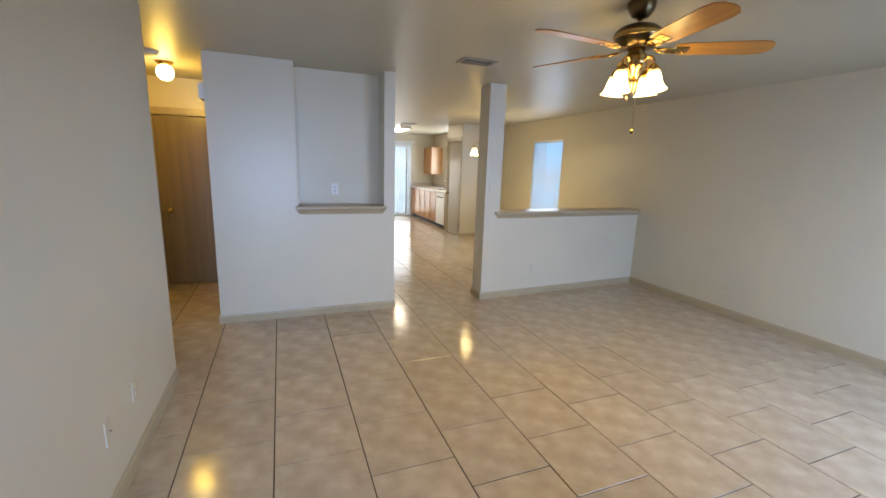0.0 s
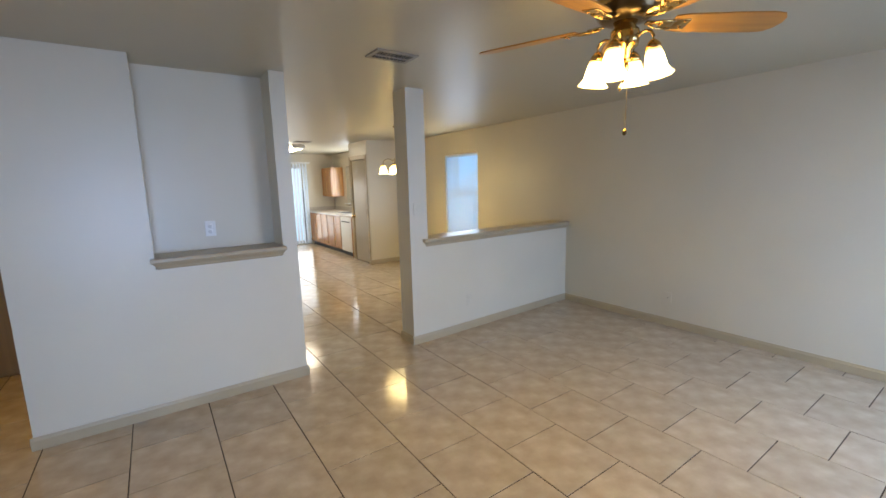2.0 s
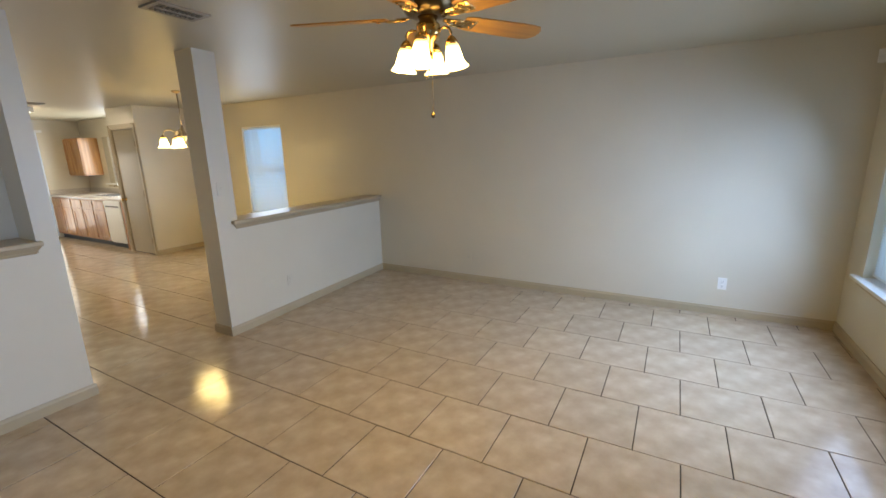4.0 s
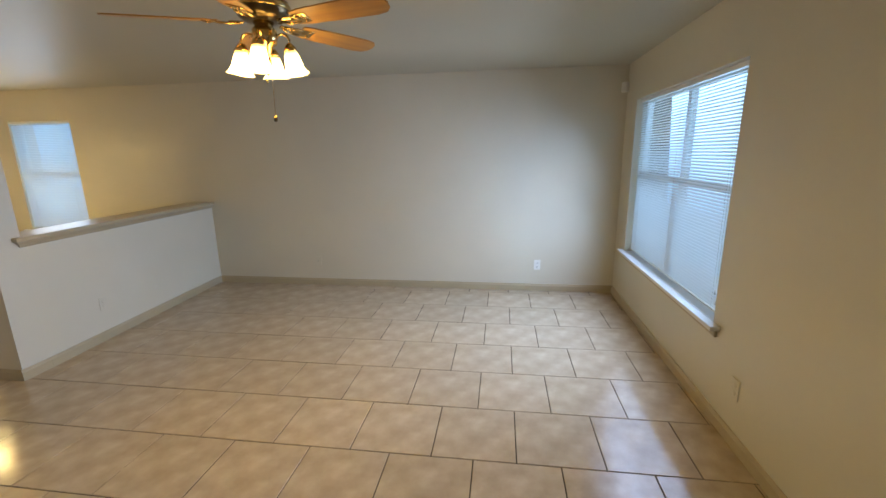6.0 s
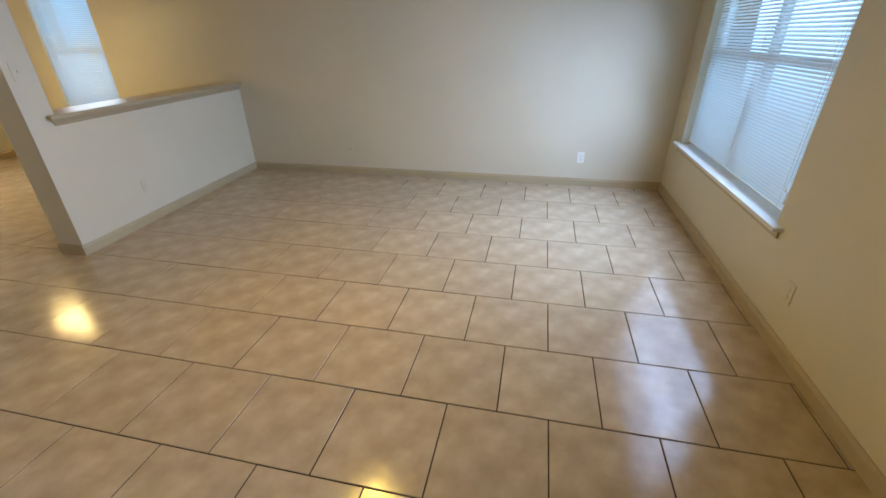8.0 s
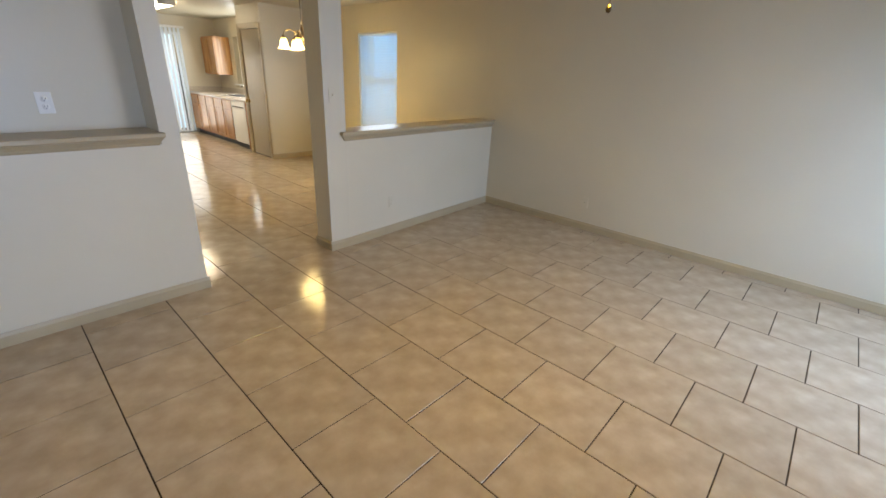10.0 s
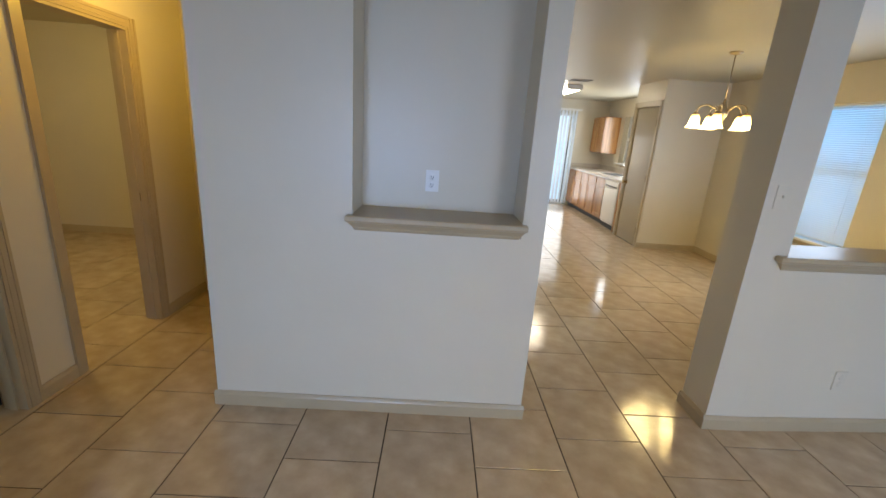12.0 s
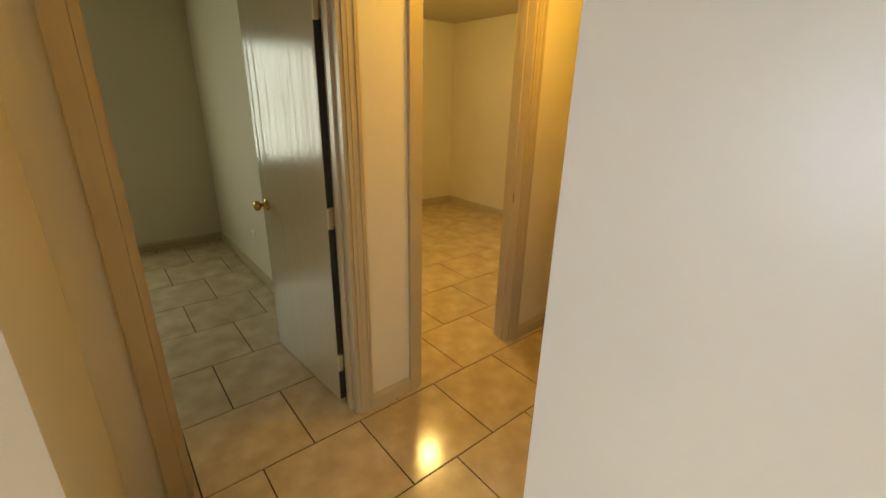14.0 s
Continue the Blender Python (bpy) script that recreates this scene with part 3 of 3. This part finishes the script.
for k in range(5):
    part("grille_slot", boxes((-0.07, 0.07, 0.0452, 0.0462, -0.04 + k * 0.02, -0.034 + k * 0.02)), VENT, d)


# ---- ceiling things ----
def ceiling_vent(m, w, l, n, label):
    d = thing("ceiling_vent", m, label, "vent", "ceiling vents")
    f = 0.028
    # dark sheet in place of the shaded duct behind the slats
    part("duct_shade", boxes((-w / 2 + f, w / 2 - f, -l / 2 + f, l / 2 - f, -0.004, -0.001)), DARK, d)
    part("frame", boxes((-w / 2, w / 2, -l / 2, -l / 2 + f, -0.012, 0), (-w / 2, w / 2, l / 2 - f, l / 2, -0.012, 0), (-w / 2, -w / 2 + f, -l / 2 + f, l / 2 - f, -0.012, 0), (w / 2 - f, w / 2, -l / 2 + f, l / 2 - f, -0.012, 0)), VENT, d)
    for i in range(n):
        x = -w / 2 + f + (w - 2 * f) * (i + 0.5) / n
        bm = boxes((-0.0045, 0.0045, -l / 2 + f, l / 2 - f, -0.0008, 0.0008))
        s = part("slat", bm, VENT, d)
        s.matrix_local = pose(x, 0, -0.010, 0, 72, 0)
    part("divider", boxes((-w / 2 + f, w / 2 - f, -0.004, 0.004, -0.018, -0.008)), VENT, d)
    return d


ceiling_vent(pose(1.63, 3.44, H), 0.31, 0.19, 9, "off-white louvred air vent in the living room ceiling")
ceiling_vent(pose(2.7, 9.13, H), 0.30, 0.20, 8, "off-white louvred air vent in the kitchen ceiling")

d = thing("smoke_detector", pose(-1.0, 4.44, H), "round grey-white smoke detector on the hall ceiling", "detector")
part("base", lathe([(0.055, -0.018), (0.07, -0.014), (0.072, 0.0)]), PLASTIC, d)
part("cover", lathe([(0.030, -0.048), (0.048, -0.044), (0.058, -0.034), (0.060, -0.018)]), PLASTIC, d)


def globe_light(m, label, r=0.075):
    d = thing("ceiling_light", m, label, "ceiling light", "globe lights")
    part("base", lathe([(0.045, -0.045), (0.05, -0.03), (0.075, -0.012), (0.08, 0.0)]), BRASS, d, "polished brass base")
    pts = [(0.040, -0.04)] + [(r * math.cos(a), -0.04 - r * 0.8 - r * math.sin(a)) for a in [radians(-52 + 14 * k) for k in range(10)]] + [(0.004, -0.04 - r * 1.8)]
    part("globe", lathe(pts[::-1]), GLOBE, d, "lit white glass globe")
    return d


globe_light(pose(-0.985, 4.87, H), "lit white globe light with a brass base in the hall")
globe_light(pose(-2.74, 5.51, H), "lit white globe light in the bedroom")
bulb("hall_bulb", -0.985, 4.87, 2.17, 11.5, (1.0, 0.63, 0.07), r=0.07)
bulb("bedroom_bulb", -2.74, 5.51, 2.17, 30, (1.0, 0.78, 0.33), r=0.07)

BELL = [(0.024, 0.0), (0.031, -0.006), (0.040, -0.030), (0.046, -0.065), (0.051, -0.095), (0.062, -0.118), (0.076, -0.132), (0.0785, -0.136)]


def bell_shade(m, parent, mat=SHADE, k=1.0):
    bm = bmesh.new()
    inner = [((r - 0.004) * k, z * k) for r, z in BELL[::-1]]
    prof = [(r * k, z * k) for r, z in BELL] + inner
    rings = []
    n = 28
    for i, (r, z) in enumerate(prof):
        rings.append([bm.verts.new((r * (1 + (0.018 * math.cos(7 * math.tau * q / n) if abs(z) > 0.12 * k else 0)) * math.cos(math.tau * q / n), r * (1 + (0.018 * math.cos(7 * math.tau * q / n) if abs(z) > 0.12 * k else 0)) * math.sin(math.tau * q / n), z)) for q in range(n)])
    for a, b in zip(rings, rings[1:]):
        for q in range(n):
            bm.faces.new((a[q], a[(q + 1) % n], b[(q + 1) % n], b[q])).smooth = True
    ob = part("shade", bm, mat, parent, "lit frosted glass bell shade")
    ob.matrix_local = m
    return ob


# ceiling fan
FX, FY = 1.854, 1.859
fan = thing("ceiling_fan", pose(FX, FY, H), "brass ceiling fan with oak blades and four lit shades", "ceiling fan")
part("canopy", lathe([(0.022, -0.085), (0.045, -0.075), (0.068, -0.045), (0.074, -0.012), (0.07, 0.0)]), BRONZE, fan)
part("downrod", lathe([(0.013, -0.12), (0.013, -0.08)], 14), BRASS, fan)
part("motor_housing", lathe([(0.05, -0.235), (0.085, -0.232), (0.108, -0.218), (0.122, -0.195), (0.126, -0.172), (0.122, -0.150), (0.095, -0.128), (0.050, -0.112), (0.02, -0.108)], 36), BRONZE, fan, "dark antique brass motor housing")
part("band", lathe([(0.1265, -0.186), (0.1285, -0.182), (0.1285, -0.166), (0.1265, -0.162)], 36), BRASS, fan)
part("switch_housing", lathe([(0.012, -0.385), (0.024, -0.375), (0.030, -0.345), (0.052, -0.330), (0.058, -0.300), (0.055, -0.268), (0.04, -0.255), (0.048, -0.235)], 28), BRASS, fan)
part("finial", lathe([(0.002, -0.475), (0.009, -0.465), (0.011, -0.445), (0.022, -0.42), (0.020, -0.40), (0.012, -0.385)], 18), BRASS, fan)


def blade_bm():
    bm = bmesh.new()
    out = [(0.19, -0.050), (0.24, -0.060), (0.42, -0.068), (0.58, -0.071), (0.635, -0.062), (0.66, -0.035), (0.668, 0.0)]
    out = out + [(x, -y) for x, y in out[-2::-1]]
    low = [bm.verts.new((x, y, -0.003)) for x, y in out]
    top = [bm.verts.new((x, y, 0.003)) for x, y in out]
    bm.faces.new(low[::-1]), bm.faces.new(top)
    for i in range(len(out)):
        j = (i + 1) % len(out)
        bm.faces.new((low[i], low[j], top[j], top[i]))
    return bm


def iron_bm():
    bm = boxes((0.085, 0.15, -0.012, 0.012, -0.004, 0.004), (0.145, 0.20, -0.020, 0.020, -0.009, -0.003), (0.195, 0.26, -0.034, 0.034, -0.008, -0.003), bevel=0.002)
    for y in (-0.022, 0.022):
        lathe([(0.006, -0.012), (0.006, -0.008)], 10, bm, Matrix.Translation((0.24, y, 0)))
        tube([(0.10, y * 0.3, -0.004), (0.14, y * 1.2, -0.008), (0.20, y * 1.3, -0.008)], 0.005, 6, bm)
    return bm


for k in range(5):
    b = part("blade", blade_bm(), BLADE, fan, "honey oak fan blade")
    b.matrix_local = pose(0, 0, -0.238, 0, 0, -32 + 72 * k) @ pose(0, 0, 0, -12, 0, 0)
    part("blade_iron", iron_bm(), BRASS, b, "brass blade bracket")
for k in range(4):
    a = radians(13 + 90 * k)
    c, s = math.cos(a), math.sin(a)
    pts = [(c * r, s * r, z) for r, z in ((0.045, -0.315), (0.06, -0.292), (0.08, -0.285), (0.10, -0.292), (0.112, -0.312), (0.110, -0.335))]
    arm = part("lamp_arm", tube(pts, 0.006, 8), BRASS, fan)
    lean = Matrix.Translation((c * 0.110, s * 0.110, -0.338)) @ Matrix.Rotation(a, 4, "Z") @ Matrix.Rotation(radians(-9), 4, "Y")
    part("socket_cup", lathe([(0.030, -0.028), (0.028, -0.012), (0.018, 0.004), (0.010, 0.012)], 18, m=lean), BRASS, arm)
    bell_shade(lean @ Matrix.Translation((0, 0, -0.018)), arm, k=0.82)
    p = Vector((FX, FY, H)) + lean @ Vector((0, 0, -0.10))
    bulb("fan_bulb", p.x, p.y, p.z, 13.5, r=0.03)
chain = part("pull_chain", tube([(0.03, 0.0, -0.36), (0.032, 0.0, -0.42), (0.033, 0.004, -0.655)], 0.0016, 6), BRASS, fan)
part("chain_ball", lathe([(0.002, -0.684), (0.008, -0.680), (0.011, -0.672), (0.008, -0.662), (0.003, -0.655)], 14, m=Matrix.Translation((0.033, 0.004, 0))), BRONZE, chain)
chain = part("pull_chain", tube([(-0.05, -0.02, -0.33), (-0.052, -0.02, -0.49)], 0.0014, 6), BRASS, fan)
part("chain_ball", lathe([(0.002, -0.515), (0.006, -0.508), (0.006, -0.496), (0.002, -0.49)], 12, m=Matrix.Translation((-0.052, -0.02, 0))), BRASS, chain)

# dining room chandelier
CX, CY = 3.33, 6.5
ch = thing("chandelier", pose(CX, CY, H), "pewter dining chandelier with five lit bell shades", "chandelier")
part("canopy", lathe([(0.012, -0.03), (0.045, -0.022), (0.062, -0.006), (0.062, 0.0)]), PEWTER, ch)
part("rod", lathe([(0.0055, -0.43), (0.0055, -0.02)], 10), PEWTER, ch)
part("hub", lathe([(0.006, -0.66), (0.016, -0.645), (0.020, -0.62), (0.045, -0.58), (0.052, -0.54), (0.030, -0.50), (0.018, -0.46), (0.008, -0.42)], 24), PEWTER, ch)
for k in range(5):
    a = radians(12 + 72 * k)
    c, s = math.cos(a), math.sin(a)
    pts = [(c * r, s * r, z) for r, z in ((0.03, -0.56), (0.08, -0.505), (0.14, -0.478), (0.19, -0.490), (0.218, -0.52), (0.225, -0.555))]
    arm = part("arm", tube(pts, 0.0065, 8), PEWTER, ch)
    part("socket_cup", lathe([(0.030, -0.585), (0.026, -0.565), (0.012, -0.55)], 16, m=Matrix.Translation((c * 0.225, s * 0.225, 0))), PEWTER, arm)
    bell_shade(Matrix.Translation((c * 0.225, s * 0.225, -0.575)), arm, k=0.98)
    bulb("chandelier_bulb", CX + c * 0.225, CY + s * 0.225, H - 0.69, 5.5, (1.0, 0.78, 0.36), r=0.05)

# kitchen fluorescent light
d = thing("kitchen_light", pose(2.8, 10.2, H), "lit white box light on the kitchen ceiling", "ceiling light")
part("housing", boxes((-0.13, 0.13, -0.48, -0.46, -0.08, 0), (-0.13, 0.13, 0.46, 0.48, -0.08, 0), (-0.12, 0.12, -0.46, 0.46, -0.03, 0), bevel=0.003), PLASTIC, d)
part("diffuser", boxes((-0.125, 0.125, -0.458, 0.458, -0.075, -0.032), bevel=0.012), TUBE, d, "lit white plastic diffuser")


# ---- kitchen ----
def panel_door(parent, x0, x1, z0, z1):
    """A framed cabinet door on the front y = 0, towards +y."""
    ob = part("cabinet_door", boxes((x0, x1, 0.0, 0.012, z0, z1), (x0, x0 + 0.055, 0.012, 0.02, z0, z1), (x1 - 0.055, x1, 0.012, 0.02, z0, z1), (x0 + 0.055, x1 - 0.055, 0.012, 0.02, z0, z0 + 0.055), (x0 + 0.055, x1 - 0.055, 0.012, 0.02, z1 - 0.055, z1)), OAK, parent)
    return ob


def base_cabinet(m, w, doors, label):
    d = thing("base_cabinet", m, label, "cabinet", "kitchen base cabinets")
    part("body", boxes((0, w, -0.60, 0.0, 0.1, 0.88)), OAK, d)
    part("toe_kick", boxes((0, w, -0.55, -0.06, 0, 0.1)), DARK, d)
    g = w / doors
    for i in range(doors):
        panel_door(d, g * i + 0.022, g * (i + 1) - 0.022, 0.13, 0.68)
        part("drawer_front", boxes((g * i + 0.022, g * (i + 1) - 0.022, 0.0, 0.02, 0.71, 0.855), bevel=0.004), OAK, d)
    return d


KX = PX + 0.06         # front of the cabinet bodies, facing west
base_cabinet(pose(KX, 10.08, 0, 0, 0, 90), 0.92, 2, "honey oak sink base cabinet under the worktop")
base_cabinet(pose(KX, 11.0, 0, 0, 0, 90), 1.359, 3, "honey oak base cabinet by the patio door")
d = thing("end_panel", pose(KX, 9.39, 0, 0, 0, 90), "honey oak filler panel beside the dishwasher", "panel")
part("board", boxes((0, 0.075, -0.58, 0.015, 0.0, 0.88)), OAK, d)
dw = thing("dishwasher", pose(KX, 9.47, 0, 0, 0, 90), "white built-in dishwasher under the worktop", "dishwasher")
part("body", boxes((0.0, 0.60, -0.56, -0.002, 0.09, 0.875)), PLASTIC, dw)
part("door", boxes((0.004, 0.596, 0.0, 0.022, 0.12, 0.74), bevel=0.004), PLASTIC, dw, "white enamel front")
cp = part("control_panel", boxes((0.004, 0.596, 0.0, 0.026, 0.745, 0.87), bevel=0.004), PLASTIC, dw)
part("handle", boxes((0.06, 0.54, 0.026, 0.030, 0.762, 0.785)), DARK, cp, "dark recessed grip")
part("kick_plate", boxes((0.004, 0.596, -0.05, -0.03, 0.0, 0.09)), DARK, dw)
WORKTOP = material("laminate_worktop", (0.50, 0.43, 0.34), rough=0.3, vary=0.12, scale=40, fine=160)
top = solid("worktop", boxes((KX - 0.035, KE - 0.02, 9.385, NORTH - 0.001, 0.882, 0.92), bevel=0.006), WORKTOP, "beige laminate worktop along the kitchen wall", "worktop")
part("backsplash", boxes((KE - 0.0195, KE - 0.001, 9.385, NORTH - 0.02, 0.90, 1.02)), WORKTOP, top)
part("backsplash", boxes((KX - 0.03, KE - 0.021, NORTH - 0.0195, NORTH - 0.001, 0.921, 1.02)), WORKTOP, top)
d = thing("sink", pose(4.13, 10.6, 0.92), "stainless steel sink set in the worktop", "sink")
part("rim", boxes((-0.22, 0.22, -0.38, -0.34, 0.0, 0.006), (-0.22, 0.22, 0.34, 0.38, 0.0, 0.006), (-0.22, -0.18, -0.34, 0.34, 0.0, 0.006), (0.14, 0.22, -0.34, 0.34, 0.0, 0.006), bevel=0.002), STEEL, d)
# flat dark sheet painted as the shaded hollow; no basin is modelled
part("bowl_shade", boxes((-0.18, 0.14, -0.34, 0.34, 0.0008, 0.002)), DARK, d)
d = thing("faucet", pose(4.34, 10.6, 0.926), "chrome kitchen faucet behind the sink", "faucet")
part("spout", tube([(0, 0, 0.02), (0, 0, 0.12), (-0.03, 0, 0.17), (-0.10, 0, 0.19), (-0.17, 0, 0.17)], 0.011), STEEL, d)
part("base", boxes((-0.03, 0.03, -0.11, 0.11, 0, 0.025), bevel=0.006), STEEL, d)
part("lever", tube([(0, 0, 0.13), (0.02, -0.05, 0.19)], 0.007), STEEL, d)
d = thing("wall_cabinet", pose(KE - 0.001, 11.62, 1.30, 0, 0, 90), "honey oak wall cabinet with two framed doors", "cabinet")
part("body", boxes((0, 0.735, 0.0, 0.315, 0, 0.77)), OAK, d)
for i in range(2):
    b = panel_door(d, 0.3675 * i + 0.015, 0.3675 * (i + 1) - 0.015, 0.02, 0.75)
    b.location.y = 0.316

# ---- patterned curtain by the front door ----
CURTAIN = material("trellis_cloth", (0.06, 0.062, 0.07), rough=0.85, vary=0.1)
n, l = CURTAIN.node_tree.nodes, CURTAIN.node_tree.links
uv = n.new("ShaderNodeTexCoord")
sep = n.new("ShaderNodeSeparateXYZ")
l.new(uv.outputs["Object"], sep.inputs[0])


def calc(op, a, b):
    q = n.new("ShaderNodeMath")
    q.operation = op
    for i, v in enumerate((a, b)):
        if isinstance(v, (int, float)):
            q.inputs[i].default_value = v
        else:
            l.new(v, q.inputs[i])
    return q.outputs[0]


cu = calc("COSINE", calc("MULTIPLY", sep.outputs[0], 190.0), 0)
cv = calc("COSINE", calc("MULTIPLY", sep.outputs[2], 112.0), 0)
weave = calc("ADD", cu, cv)
pale, mid = calc("GREATER_THAN", weave, 1.0), calc("LESS_THAN", weave, -0.95)
tone = n.new("ShaderNodeMix")
tone.data_type = "RGBA"
tone.inputs[6].default_value, tone.inputs[7].default_value = (0.085, 0.085, 0.10, 1), (0.2, 0.21, 0.24, 1)
l.new(mid, tone.inputs[0])
mixc = n.new("ShaderNodeMix")
mixc.data_type = "RGBA"
mixc.inputs[7].default_value = (0.62, 0.61, 0.60, 1)
l.new(tone.outputs[2], mixc.inputs[6])
l.new(pale, mixc.inputs[0])
l.new(mixc.outputs[2], n["Principled BSDF"].inputs["Base Color"])
d = thing("curtain", pose(0.705, SOUTH + 0.105, 0), "dark grey curtain with a white trellis pattern by the front wall", "curtain")
bm = bmesh.new()
nu, nv = 90, 10
grid = [[bm.verts.new((-0.27 + 0.55 * i / nu, 0.035 * math.sin(i * 0.36) + 0.008 * math.sin(i * 1.9 + j), 0.02 + 2.13 * j / nv)) for i in range(nu + 1)] for j in range(nv + 1)]
for j in range(nv):
    for i in range(nu):
        bm.faces.new((grid[j][i], grid[j][i + 1], grid[j + 1][i + 1], grid[j + 1][i])).smooth = True
cloth = part("cloth", bm, CURTAIN, d)
thick = cloth.modifiers.new("thickness", "SOLIDIFY")
thick.thickness = 0.003
part("rod", tube([(-0.31, 0, 2.16), (0.31, 0, 2.16)], 0.012), BRONZE, d)
for x in (-0.29, 0.29):
    part("bracket", boxes((x - 0.01, x + 0.01, -0.105, 0.0, 2.135, 2.15)), BRONZE, d)


# ---- floor tiles ----
PITCH, GAP, TX, TY = 0.4572, 0.006, -0.09, 1.545


def tile_mesh(w, d):
    bm = bmesh.new()
    top = [(x, y, 0.0) for x, y in ((0.0015, 0.0015), (w - 0.0015, 0.0015), (w - 0.0015, d - 0.0015), (0.0015, d - 0.0015))]
    rim = [(x, y, -0.0015) for x, y in ((0, 0), (w, 0), (w, d), (0, d))]
    low = [(x, y, -0.008) for x, y in ((0, 0), (w, 0), (w, d), (0, d))]
    rings = [[bm.verts.new(p) for p in ring] for ring in (low, rim, top)]
    for a, b in zip(rings, rings[1:]):
        for i in range(4):
            bm.faces.new((a[i], a[(i + 1) % 4], b[(i + 1) % 4], b[i]))
    bm.faces.new(rings[2])
    return bm


tile_data = mesh_of("tile", tile_mesh(PITCH - GAP, PITCH - GAP), TILE)
far_v, far_f = [], []
lay = random.Random(11)      # tiles lie a little uneven
for i in range(-11, 11):
    for j in range(-6, 26):
        x = TX + PITCH * i
        y = TY + PITCH * j + (0 if i % 2 == 0 else PITCH / 2) - (PITCH if i % 2 else 0)
        cx, cy = x + PITCH / 2, y + PITCH / 2
        living = WEST - 0.2 < cx < EAST + 0.2 and SOUTH - 0.2 < cy < 4.5
        hall = HALL_W - 0.9 < cx < HALL_E + 0.2 and 3.0 < cy < 6.0
        dining = 1.0 < cx < EAST + 0.2 and 4.5 <= cy < 8.8
        if not (SOUTH - 0.3 < cy < NORTH + 0.2):
            continue
        if living or hall or dining:
            ob = new("tile", tile_data)
            ob.parent = floor
            ob.matrix_local = pose(x + GAP / 2, y + GAP / 2, 0, lay.gauss(0, 0.08), lay.gauss(0, 0.08), 0)
        else:
            w, k = PITCH - GAP, len(far_v)
            x, y = x + GAP / 2, y + GAP / 2
            far_v += [(x, y, 0), (x + w, y, 0), (x + w, y + w, 0), (x, y + w, 0), (x, y, -0.008), (x + w, y, -0.008), (x + w, y + w, -0.008), (x, y + w, -0.008)]
            far_f += [(k, k + 1, k + 2, k + 3), (k + 4, k + 5, k + 1, k), (k + 5, k + 6, k + 2, k + 1), (k + 6, k + 7, k + 3, k + 2), (k + 7, k + 4, k, k + 3)]
far = bpy.data.meshes.new("tiles_far")
far.from_pydata(far_v, [], far_f)
far.materials.append(TILE2)
far_tiles = new("tiles", far)
far_tiles.parent = floor
tagged(far_tiles, kind="stuff")
